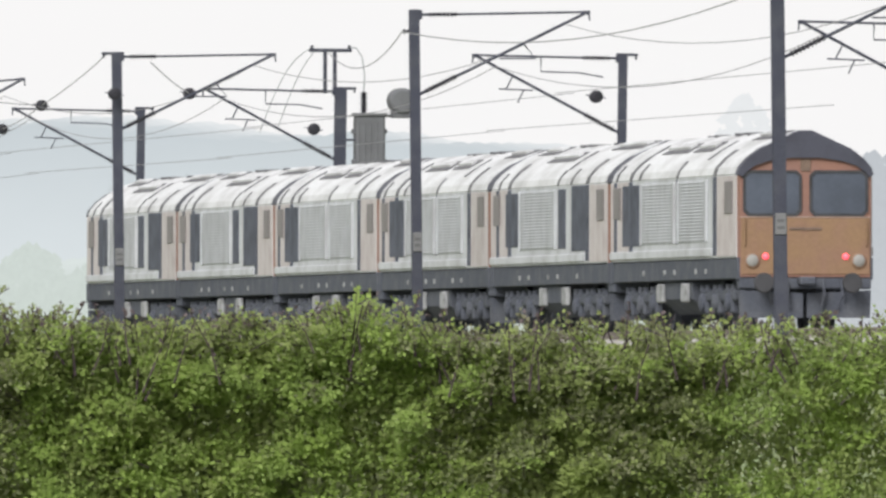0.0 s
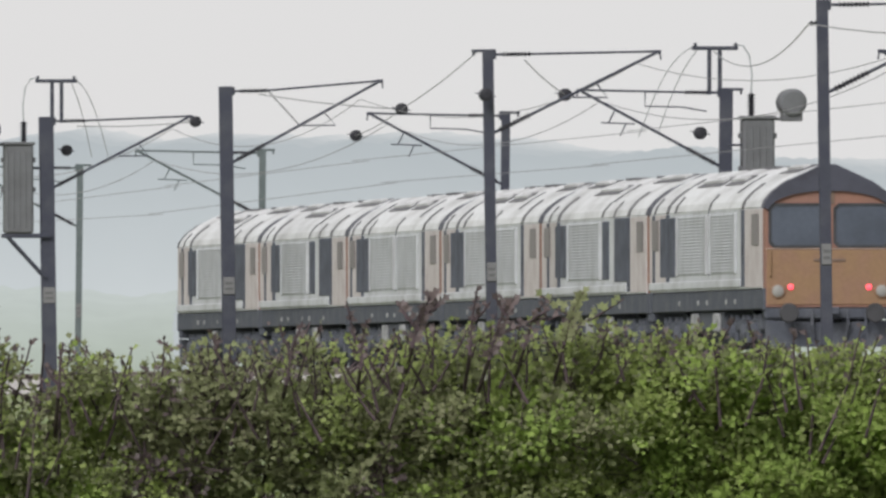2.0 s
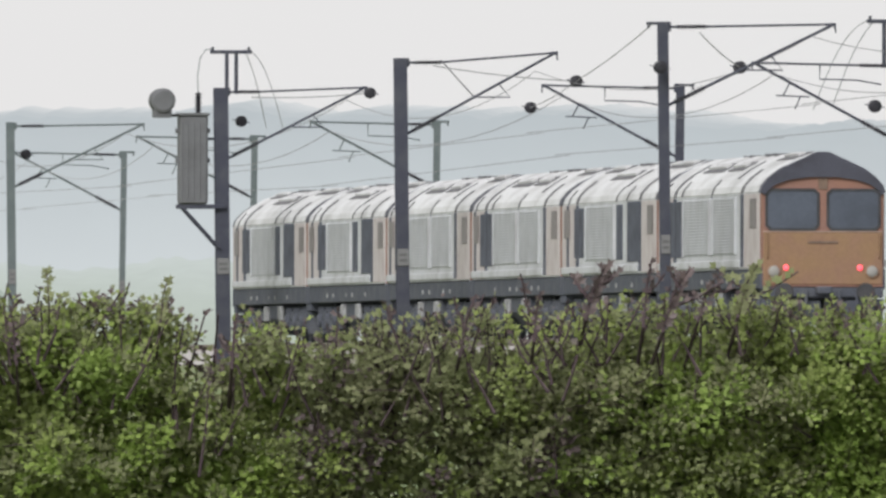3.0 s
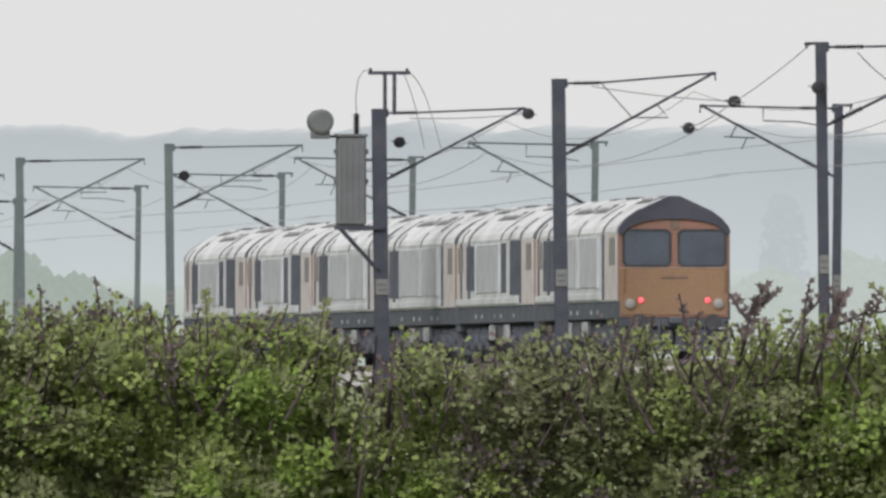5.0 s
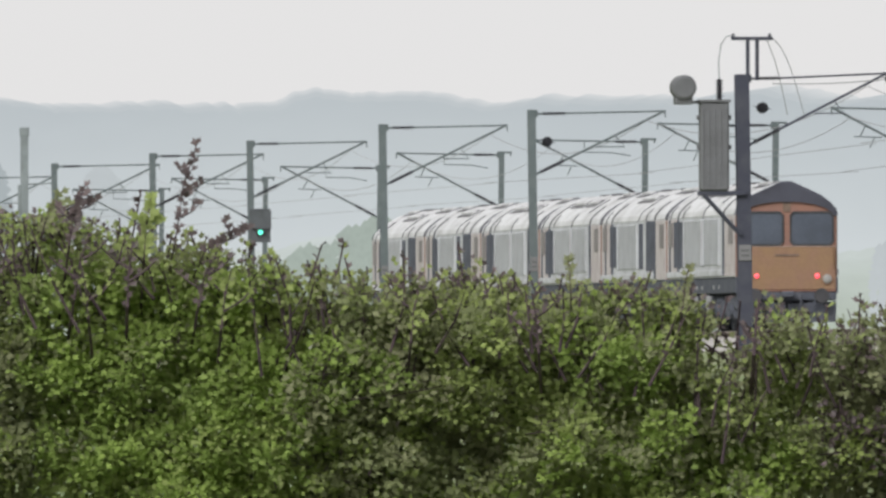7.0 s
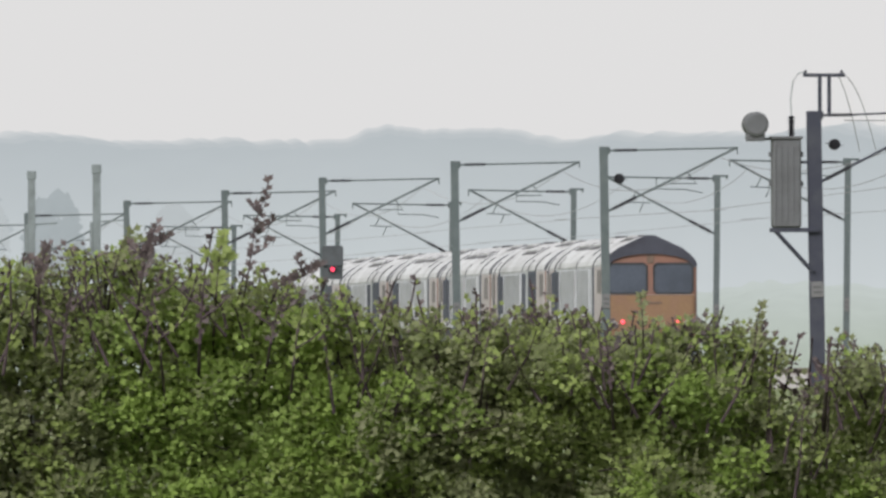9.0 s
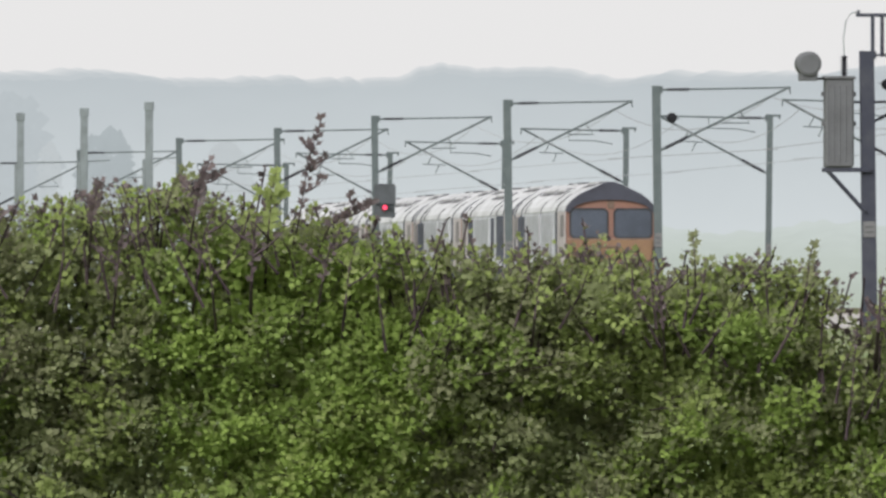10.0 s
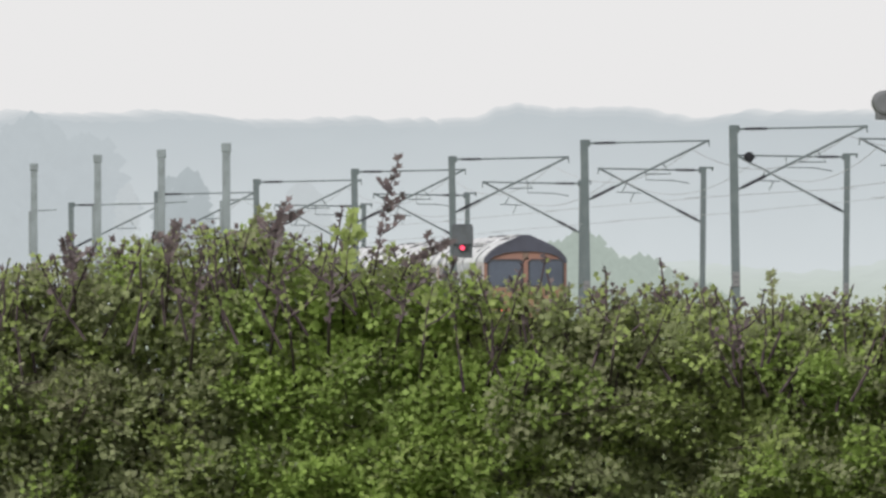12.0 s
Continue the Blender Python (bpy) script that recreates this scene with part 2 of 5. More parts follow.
class Build:
    """Collects rounded boxes, prisms, tubes and discs for one part."""

    def __init__(self):
        self.v, self.f = [], []

    def add(self, verts, faces):
        n = len(self.v)
        self.v += [tuple(p) for p in verts]
        self.f += [tuple(i + n for i in q) for q in faces]
        return self

    def box(self, x0, x1, y0, y1, z0, z1, bevel=0.01):
        bm = bmesh.new()
        bmesh.ops.create_cube(bm, size=1, matrix=Matrix.Translation(((x0 + x1) / 2, (y0 + y1) / 2, (z0 + z1) / 2))
                              @ Matrix.Diagonal((x1 - x0, y1 - y0, z1 - z0, 1)))
        if bevel:
            bmesh.ops.bevel(bm, geom=bm.edges[:], offset=min(bevel, 0.3 * min(x1 - x0, y1 - y0, z1 - z0)), segments=1, affect="EDGES")
        bm.verts.index_update()
        self.add([v.co for v in bm.verts], [[v.index for v in f.verts] for f in bm.faces])
        bm.free()
        return self

    def prism(self, poly, y0, y1, shrink0=1.0, shrink1=1.0):
        """poly: (x, z) outline, extruded along y."""
        n = len(poly)
        a = [(x * shrink0, y0, z) for x, z in poly]
        b = [(x * shrink1, y1, z) for x, z in poly]
        fs = [(i, (i + 1) % n, n + (i + 1) % n, n + i) for i in range(n)]
        return self.add(a + b, fs + [tuple(range(n))[::-1], tuple(range(n, 2 * n))])

    def tube(self, pts, r, sides=6, r1=None):
        pts = [Vector(p) for p in pts]
        n = len(pts)
        r1 = r if r1 is None else r1
        vs, fs = [], []
        for i, p in enumerate(pts):
            d = (pts[min(i + 1, n - 1)] - pts[max(i - 1, 0)]).normalized()
            a = d.cross(Vector((0, 0, 1)) if abs(d.z) < 0.9 else Vector((1, 0, 0))).normalized()
            b = d.cross(a)
            rr = r + (r1 - r) * i / max(1, n - 1)
            for k in range(sides):
                w = 2 * pi * k / sides
                vs.append(p + (a * cos(w) + b * sin(w)) * rr)
        for i in range(n - 1):
            for k in range(sides):
                k2 = (k + 1) % sides
                fs.append((i * sides + k, i * sides + k2, (i + 1) * sides + k2, (i + 1) * sides + k))
        fs.append(tuple(range(sides))[::-1])
        fs.append(tuple((n - 1) * sides + k for k in range(sides)))
        return self.add(vs, fs)

    def lathe(self, center, axis, profile, sides=14):
        """profile: (distance along axis, radius)."""
        ax = Vector(axis).normalized()
        a = ax.cross(Vector((0, 0, 1)) if abs(ax.z) < 0.9 else Vector((1, 0, 0))).normalized()
        b = ax.cross(a)
        vs, fs = [], []
        for h, r in profile:
            for k in range(sides):
                w = 2 * pi * k / sides
                vs.append(Vector(center) + ax * h + (a * cos(w) + b * sin(w)) * r)
        for i in range(len(profile) - 1):
            for k in range(sides):
                k2 = (k + 1) % sides
                fs.append((i * sides + k, i * sides + k2, (i + 1) * sides + k2, (i + 1) * sides + k))
        fs.append(tuple(range(sides))[::-1])
        fs.append(tuple((len(profile) - 1) * sides + k for k in range(sides)))
        return self.add(vs, fs)

    def insulator(self, a, b, r=0.075, sheds=6):
        a, b = Vector(a), Vector(b)
        length = (b - a).length
        prof = [(0, r * 0.4)]
        for i in range(sheds):
            h = length * (i + 0.5) / sheds
            prof += [(h - length * 0.3 / sheds, r * 0.5), (h, r), (h + length * 0.25 / sheds, r * 0.5)]
        prof.append((length, r * 0.4))
        return self.lathe(a, b - a, prof, 10)


def part(name, bld, mat, parent, label="", smooth=False, kind=""):
    ob = new(name, mesh_of(name, bld.v, bld.f, mat, smooth))
    ob.parent = parent
    tagged(ob, label, kind=kind)
    return ob


def thing(name, label, category, m=None, group="", kind=""):
    ob = new(name)
    ob.empty_display_size = 0.5
    ob.matrix_basis = m or Matrix()
    return tagged(ob, label, category, group, kind)


# ---------------------------------------------------------------- the line
REAR = Vector((28.84, 477.8, RAIL_Z))           # the train's tail at the start
SPEED = 32.5
START = 0.9
ALONG = Vector((-2.403, 32.18, 0)).normalized()
RIGHT = Vector((ALONG.y, -ALONG.x, 0))
HEADING = math.degrees(atan2(-ALONG.x, ALONG.y))


def on_line(s, off, z=0.0):
    return REAR + ALONG * s + RIGHT * off + Vector((0, 0, z))


def line_pose(s, off, z=0.0, turn=0.0):
    p = on_line(s, off, z)
    return pose(p.x, p.y, p.z, 0, 0, HEADING + turn)


# ---------------------------------------------------------------- ground, bank, track
def ground():
    bld = Build()
    n = 24
    xs = [-4200 + 8400 * i / n for i in range(n + 1)]
    ys = [-900 + 5500 * i / n for i in range(n + 1)]
    bld.add([(x, y, -0.05 + 0.05 * sin(x * 0.01) * cos(y * 0.013)) for y in ys for x in xs],
            [(j * (n + 1) + i, j * (n + 1) + i + 1, (j + 1) * (n + 1) + i + 1, (j + 1) * (n + 1) + i) for j in range(n) for i in range(n)])
    ob = new("ground", mesh_of("ground", bld.v, bld.f, MAT["field"]))
    tagged(ob, "flat spring meadow reaching to the far woods", "field", kind="structure")
    root = new("embankment", mesh_of("embankment", *bank_mesh(), MAT["bank"]))
    root.matrix_basis = line_pose(0, 0, -RAIL_Z)
    tagged(root, "low grassy railway embankment under two tracks", "embankment", kind="structure")
    bed = Build()
    for c in (0.0, 3.4):
        bed.prism([(c - 2.1, RAIL_Z - 0.56), (c + 2.1, RAIL_Z - 0.56), (c + 1.55, RAIL_Z - 0.20), (c - 1.55, RAIL_Z - 0.20)], -420, 1300)
    part("ballast_bed", bed, MAT["ballast"], root, "grey stone ballast")
    for c in (0.0, 3.4):
        for side in (-0.7525, 0.7525):
            rail = Build()
            x = c + side
            z = RAIL_Z
            rail.prism([(x - 0.035, z), (x - 0.035, z - 0.04), (x - 0.009, z - 0.05), (x - 0.009, z - 0.13), (x - 0.07, z - 0.16),
                        (x + 0.07, z - 0.16), (x + 0.009, z - 0.13), (x + 0.009, z - 0.05), (x + 0.035, z - 0.04), (x + 0.035, z)], -420, 1300)
            part("rail", rail, MAT["rail"], root)
    sl = Build()
    for c in (0.0, 3.4):
        for i in range(900):
            y = -60 + i * 0.65
            x0, x1, z0, z1 = c - 1.25, c + 1.25, RAIL_Z - 0.30, RAIL_Z - 0.165
            sl.add([(x0, y, z0), (x1, y, z0), (x1, y + 0.26, z0), (x0, y + 0.26, z0), (x0, y + 0.03, z1), (x1, y + 0.03, z1), (x1, y + 0.23, z1), (x0, y + 0.23, z1)],
                   [(4, 5, 6, 7), (0, 1, 5, 4), (1, 2, 6, 5), (2, 3, 7, 6), (3, 0, 4, 7)])
    part("sleepers", sl, MAT["concrete"], root, "concrete sleepers", kind="stuff")


def bank_mesh():
    vs, fs = [], []
    rnd = random.Random(3)
    outline = [(-9.5, -0.3), (-7.6, 0.5), (-5.6, 1.5), (-4.2, RAIL_Z - 0.62), (-2.4, RAIL_Z - 0.55), (5.8, RAIL_Z - 0.55),
               (7.6, RAIL_Z - 0.62), (9.0, 1.5), (11.0, 0.5), (13.0, -0.3)]
    steps = [-420 + 1720 * i / 200 for i in range(201)]
    for y in steps:
        for x, z in outline:
            k = 0.0 if -3 < x < 6 else 0.12
            vs.append((x + rnd.uniform(-k, k), y, z + rnd.uniform(-k, k)))
    n = len(outline)
    for j in range(200):
        for i in range(n - 1):
            fs.append((j * n + i, j * n + i + 1, (j + 1) * n + i + 1, (j + 1) * n + i))
    return vs, fs


# ---------------------------------------------------------------- locomotive
HALF = 1.33
PROFILE = [(-HALF, 1.40), (-HALF, 3.02), (-1.28, 3.16), (-1.12, 3.34), (-0.88, 3.52), (-0.55, 3.71), (-0.12, 3.87), (0.12, 3.87),
           (0.55, 3.71), (0.88, 3.52), (1.12, 3.34), (1.28, 3.16), (HALF, 3.02), (HALF, 1.40)]
LOCO = 20.6
PITCH = 20.8        # coupled locomotives, face to face


def arc_band(y0, y1, z_from, z_to, side, lift):
    """A strip that follows the roof shoulder on one side."""
    pts = [(x, z) for x, z in PROFILE[1:7] if z_from <= z <= z_to]
    outer = [(x - lift, z + lift) for x, z in pts]
    poly = outer + [(x + 0.02, z - 0.02) for x, z in reversed(pts)]
    if side > 0:
        poly = [(-x, z) for x, z in reversed(poly)]
    return poly, y0, y1


def cab_end(root, flip):
    """One cab: face at y = 0 looking backwards; flip puts it at the other end."""
    def put(name, bld, mat, parent=None, label="", smooth=False):
        if flip:
            bld.v = [(-x, LOCO - y, z) for x, y, z in bld.v]
        return part(name, bld, mat, parent or root, label, smooth)

    # face plate, bowed a little towards its middle
    face = Build()
    inner = [(-HALF + 0.03, 1.02), (-HALF + 0.02, 2.98), (-1.16, 3.10), (-0.98, 3.25), (-0.70, 3.38), (-0.3, 3.47), (0.3, 3.47), (0.70, 3.38), (0.98, 3.25),
             (1.16, 3.10), (HALF - 0.02, 2.98), (HALF - 0.03, 1.02)]
    face.prism(inner, 0.0, 0.195, 0.985, 1.012)
    cab = put("cab_face", face, MAT["orange"], label="orange cab end, muted for haze")
    low = [(-1.25, 2.97), (-1.17, 3.08), (-1.0, 3.19), (-0.74, 3.28), (-0.3, 3.345), (0.3, 3.345), (0.74, 3.28), (1.0, 3.19), (1.17, 3.08), (1.25, 2.97)]
    up = [(-1.335, 3.02), (-1.29, 3.165), (-1.13, 3.35), (-0.89, 3.53), (-0.12, 3.885), (0.12, 3.885), (0.89, 3.53), (1.13, 3.35), (1.29, 3.165), (1.335, 3.02)]
    hood = shell(low, up, -0.07, 0.45)
    put("roof_hood", hood, MAT["hood"], label="dark arched roof end")
    panel = Build()
    panel.box(-1.27, 1.27, -0.022, 0.05, 1.06, 2.18, 0.015)
    put("nose_panel", panel, MAT["yellow"], cab, "yellow warning panel, muted for haze")
    seam = Build()
    seam.box(-1.29, 1.29, -0.03, 0.02, 2.175, 2.20, 0.004)
    put("trim_strip", seam, MAT["trim"], cab, "pale moulding under the windscreens")
    post = Build().box(-0.10, 0.10, -0.02, 0.03, 3.08, 3.33, 0.01)
    put("lamp_housing", post, MAT["plate_dark"], cab, "dark lamp housing over the middle pillar")
    for sx in (-1, 1):
        c = sx * 0.655
        fr = Build()
        w, h, zc = 0.535, 0.405, 2.655
        oct_ = lambda a, b, k: [(-a + k, -b), (a - k, -b), (a, -b + k), (a, b - k), (a - k, b), (-a + k, b), (-a, b - k), (-a, -b + k)]
        outer, innr = oct_(w + 0.045, h + 0.045, 0.10), oct_(w - 0.01, h - 0.01, 0.08)
        for i in range(8):
            j = (i + 1) % 8
            q = [(c + outer[i][0], zc + outer[i][1]), (c + outer[j][0], zc + outer[j][1]), (c + innr[j][0], zc + innr[j][1]), (c + innr[i][0], zc + innr[i][1])]
            fr.prism(q, -0.035, 0.03)
        put("window_frame", fr, MAT["rubber"], cab, "dark rubber window surround")
        gl = Build()
        gl.prism([(c + x, zc + z) for x, z in oct_(w, h, 0.08)], -0.018, 0.03)
        put("windscreen", gl, MAT["glass"], cab, "dark windscreen, lightened for haze")
        hl = Build()
        hl.lathe((sx * 1.05, 0.02, 1.34), (0, -1, 0), [(0, 0.15), (0.07, 0.15), (0.085, 0.125), (0.075, 0.115)], 16)
        put("headlight_bezel", hl, MAT["yellow"], cab)
        ln = Build()
        ln.lathe((sx * 1.05, 0.0, 1.34), (0, -1, 0), [(0, 0.12), (0.06, 0.12), (0.085, 0.08), (0.095, 0.02)], 16)
        put("headlight", ln, MAT["lens"], cab, "pale round headlight")
        tl = Build()
        tl.lathe((sx * 0.79, 0.0, 1.42), (0, -1, 0), [(0, 0.062), (0.05, 0.062), (0.07, 0.04), (0.08, 0.01)], 14)
        put("tail_lamp", tl, MAT["red_lamp"] if not flip else MAT["lens"], cab, "small round tail lamp")
        bf = Build()
        bf.lathe((sx * 0.87, 0.1, 0.90), (0, -1, 0), [(0, 0.11), (0.35, 0.11), (0.36, 0.16), (0.52, 0.16), (0.53, 0.20), (0.58, 0.18)], 14)
        put("buffer", bf, MAT["rubber"], label="dark steel buffer")
        hr = Build()
        hr.tube([(sx * 1.2, -0.02, 1.6), (sx * 1.2, -0.07, 1.65), (sx * 1.2, -0.07, 2.1), (sx * 1.2, -0.02, 2.15)], 0.014, 5)
        put("handrail", hr, MAT["yellow"], cab)
        # side of the cab, its window and the door slit behind it
        cs = Build()
        x0, x1 = sorted((sx * (HALF - 0.02), sx * (HALF + 0.012)))
        cs.box(x0, x1, 0.20, 3.25, 1.42, 3.0, 0.01)
        side = put("cab_side", cs, MAT["cabside"], label="faded pinkish-white cab side")
        x0, x1 = sorted((sx * HALF, sx * (HALF + 0.03)))
        sw = Build().box(x0, x1, 0.75, 1.9, 2.26, 2.90, 0.02)
        put("side_window", sw, MAT["side_glass"], side, "narrow dark cab window")
        # raised slab whose dark colour stands for the shade in the door recess
        x0, x1 = sorted((sx * (HALF - 0.01), sx * (HALF + 0.024)))
        put("recess_shade_slab", Build().box(x0, x1, 3.30, 3.78, 1.45, 3.0, 0.01), MAT["opening"], label="dark slab painted as a shaded recess beside the cab door")
        poly, a, b = arc_band(3.30, 3.78, 2.9, 3.6, sx, 0.02)
        put("roof_gutter", Build().prism(poly, a, b), MAT["soot"])
    for sx in (-1, 1):
        x0, x1 = sorted((sx * (HALF - 0.06), sx * (HALF + 0.006)))
        put("valance", Build().box(x0, x1, 0.02, 0.36, 0.96, 1.40, 0.015), MAT["under"], label="dark lower cab corner")
    jc = Build()
    jc.box(-0.32, 0.32, -0.04, 0.03, 1.93, 1.99, 0.008)
    put("name_bar", jc, MAT["plate_dark"], cab, "small dark worn plate")
    # buffer beam, coupling and snowplough
    beam = Build()
    beam.box(-1.3, 1.3, 0.02, 0.40, 0.78, 1.02, 0.03)
    beam.box(-0.16, 0.16, -0.45, 0.1, 0.86, 1.02, 0.03)
    put("buffer_beam", beam, MAT["under"])
    pl = Build()
    for sx in (-1, 1):
        q = [(sx * 0.04, 0.22), (sx * 1.28, 0.22), (sx * 1.30, 0.76), (sx * 0.04, 0.70)]
        pl.prism(q if sx > 0 else q[::-1], 0.05, 0.16)
    for x in (-0.7, -0.35, 0.35, 0.7):
        pl.tube([(x, 0.0, 0.95), (x * 1.05, -0.10, 0.65), (x * 0.9, -0.02, 0.42)], 0.03, 6)
    put("snowplough", pl, MAT["under"], label="dark plough plates and hoses")


def side_panels(root, sx, kind):
    """The body side: louvred panels, dark openings and seams. kind 0 or 1 for the two different sides."""
    face = sx * HALF
    flip = (lambda y: y) if sx < 0 else (lambda y: LOCO - y)

    def slab(name, mat, ya, yb, z0, z1, proud, label="", parent=None):
        y0, y1 = sorted((flip(ya), flip(yb)))
        x0, x1 = sorted((face - sx * 0.02, face + sx * proud))
        return part(name, Build().box(x0, x1, y0, y1, z0, z1, 0.012), mat, parent or root, label)

    def louvres(ya, yb, z0, z1, count):
        y0, y1 = sorted((flip(ya), flip(yb)))
        pan = slab("grille_panel", MAT["louvre"], ya, yb, z0, z1, 0.012, "pale louvred body panel")
        b = Build()
        for i in range(count):
            z = z0 + 0.05 + (z1 - z0 - 0.1) * i / (count - 1)
            h = 0.028
            q = [(face + sx * 0.005, z), (face + sx * 0.034, z), (face + sx * 0.024, z + h), (face + sx * 0.005, z + h)]
            b.prism(q if sx > 0 else q[::-1], y0 + 0.08, y1 - 0.08)
        part("louvre_set", b, MAT["white"], pan, kind="stuff")
        x0, x1 = sorted((face, face + sx * 0.05))
        part("panel_frame", Build().box(x0, x1, y0, y0 + 0.07, z0, z1, 0.008), MAT["white"], pan)
        part("panel_frame", Build().box(x0, x1, y1 - 0.07, y1, z0, z1, 0.008), MAT["white"], pan)

    if kind == 0:
        louvres(4.7, 9.35, 1.72, 2.95, 19)
        slab("panel_seam", MAT["opening"], 9.52, 9.72, 1.70, 3.0, 0.010)
        louvres(9.9, 15.3, 1.72, 2.95, 19)
        slab("air_intake", MAT["opening"], 15.75, 18.4, 1.70, 2.93, 0.020, "tall dark air intake")
        slab("panel_seam", MAT["opening"], 19.35, 19.75, 1.5, 3.0, 0.026)
        seams = (9.5, 15.6, 19.4)
    else:
        slab("air_intake", MAT["opening"], 3.85, 6.2, 1.66, 3.0, 0.020, "tall dark air intake")
        slab("panel_seam", MAT["opening"], 7.3, 8.5, 1.72, 2.95, 0.018)
        louvres(8.9, 15.2, 1.72, 2.95, 19)
        slab("air_intake", MAT["opening"], 15.5, 17.7, 1.80, 2.92, 0.020, "dark air intake")
        slab("panel_seam", MAT["opening"], 18.9, 19.3, 1.5, 3.0, 0.026)
        seams = (6.3, 8.6, 18.9)
    slab("sill_rail", MAT["white"], 4.0, 20.4, 1.44, 1.60, 0.04, "white lower body rail")
    for y in seams:
        poly, a, b = arc_band(flip(y) - 0.16, flip(y) + 0.16, 2.9, 3.4, sx, 0.018)
        part("roof_gutter", Build().prism(poly, a, b), MAT["soot"], root)


def locomotive(m):
    root = thing("diesel_locomotive", "dirty white freight diesel locomotive with orange cab ends", "locomotive", m, "coupled locomotives")
    body = Build().prism([p for p in PROFILE], 0.20, LOCO - 0.20)
    part("body", body, MAT["white"], root, "dirty white body shell")
    top = PROFILE[1:13]
    rf = shell([(x * 0.98, z - 0.03) for x, z in top], [(x * 1.006, z + 0.014) for x, z in top], 0.46, LOCO - 0.46)
    part("roof", rf, MAT["roof"], root, "weathered pale curved roof")
    # dark hatches lying on the upper slopes of the roof
    for y0, y1, i0, i1, sx, nm in ((0.7, 3.9, 5, 7, -1, "roof_hatch"), (6.0, 6.3, 3, 6, -1, "roof_hatch"), (7.6, 10.6, 4, 6, -1, "radiator_panel"), (11.4, 15.6, 4, 6, -1, "exhaust_panel"),
                                   (16.8, 17.2, 3, 6, -1, "roof_hatch"), (2.0, 5.2, 5, 7, 1, "roof_hatch"), (6.4, 11.0, 4, 6, 1, "exhaust_panel"), (12.2, 12.6, 3, 6, 1, "roof_hatch"), (14.6, 19.6, 5, 7, 1, "radiator_panel")):
        pts = [(sx * -x, z) for x, z in PROFILE[i0:i1]]
        part(nm, shell([(x, z - 0.01) for x, z in pts], [(x * 1.01, z + 0.03) for x, z in pts], y0, y1), MAT["soot"], root, "sooty dark roof panel")
        # pale lid on the panel, leaving its sooty rim in sight
        (xa, za), (xb, zb) = pts[0], pts[-1]
        lid = [(xa + (xb - xa) * k, za + (zb - za) * k + 0.03 * sin(pi * k)) for k in (0.34, 0.46, 0.58, 0.68)]
        part("hatch_lid", shell([(x, z + 0.01) for x, z in lid], [(x * 1.01, z + 0.055) for x, z in lid], y0 + min(0.3, 0.3 * (y1 - y0)), y1 - min(0.12, 0.2 * (y1 - y0))), MAT["roof"], root)
    for yc, r in ((7.2, 0.30), (8.6, 0.30), (12.4, 0.22), (14.0, 0.16)):
        ring = Build().lathe((0, yc, 3.86), (0, 0, 1), [(0, r), (0.05, r), (0.05, r * 0.86), (0.02, r * 0.8)], 16)
        part("fan_ring", ring, MAT["soot"], root)
    cab_end(root, False)
    cab_end(root, True)
    side_panels(root, -1, 0)
    side_panels(root, 1, 1)
    # underframe
    sb = Build()
    sb.box(-1.31, 1.31, 0.35, LOCO - 0.35, 0.98, 1.39, 0.02)
    part("solebar", sb, MAT["under"], root, "dark underframe, lightened for haze")
    ft = Build()
    q = [(-1.22, 0.95), (-1.22, 0.62), (-0.85, 0.32), (0.85, 0.32), (1.22, 0.62), (1.22, 0.95)]
    ft.prism(q, 7.9, 13.1)
    part("fuel_tank", ft, MAT["under"], root, "dark fuel tank between the bogies")
    # added pale boxes imitate daylight seen through beside the tank
    for k, yy in enumerate((8.4, 12.3)):
        for sx in (-1, 1):
            x0, x1 = sorted((sx * 1.20, sx * 1.30))
            part("gap_light_box", Build().box(x0, x1, yy, yy + 0.9, 0.55, 0.93, 0.03), MAT["box_pale"], root, "pale box standing for light through an underframe gap")
    for sx in (-1, 1):
        for yy in (5.0, 6.6, 10.0, 11.6, 15.0):
            x0, x1 = sorted((sx * 1.30, sx * 1.325))
            part("sole_plate", Build().box(x0, x1, yy, yy + 0.28, 1.10, 1.20, 0.008), MAT["box_pale"], root)
    for yc in (4.3, LOCO - 4.3):
        bg = new("bogie")
        bg.parent = root
        bg.matrix_basis = pose(0, yc, 0)
        for sx in (-1, 1):
            x0, x1 = sorted((sx * 1.02, sx * 1.20))
            fr = Build().box(x0, x1, -2.7, 2.7, 0.55, 0.78, 0.04)
            for yy in (-2.0, 0, 2.0):
                fr.box(x0, x1, yy - 0.28, yy + 0.28, 0.30, 0.62, 0.04)
            part("bogie_frame", fr, MAT["under"], bg)
            for yy in (-2.0, 0.0, 2.0):
                ab = Build().lathe((sx * 1.16, yy, 0.53), (sx, 0, 0), [(0, 0.19), (0.1, 0.18), (0.14, 0.12)], 12)
                part("axlebox", ab, MAT["under"], bg)
                wh = Build().lathe((sx * 0.70, yy, 0.53), (sx, 0, 0), [(0, 0.56), (0.03, 0.56), (0.035, 0.53), (0.14, 0.53), (0.14, 0.42), (0.10, 0.38), (0.10, 0.14), (0.14, 0.12)], 24)
                part("wheel", wh, MAT["under"], bg)
                for dy in (-0.42, 0.42):
                    sp = Build().lathe((sx * 1.13, yy + dy, 0.62), (0, 0, 1), [(0, 0.09), (0.05, 0.11), (0.10, 0.09), (0.15, 0.11), (0.20, 0.09), (0.26, 0.10)], 10)
                    part("spring", sp, MAT["under"], bg)
    return root


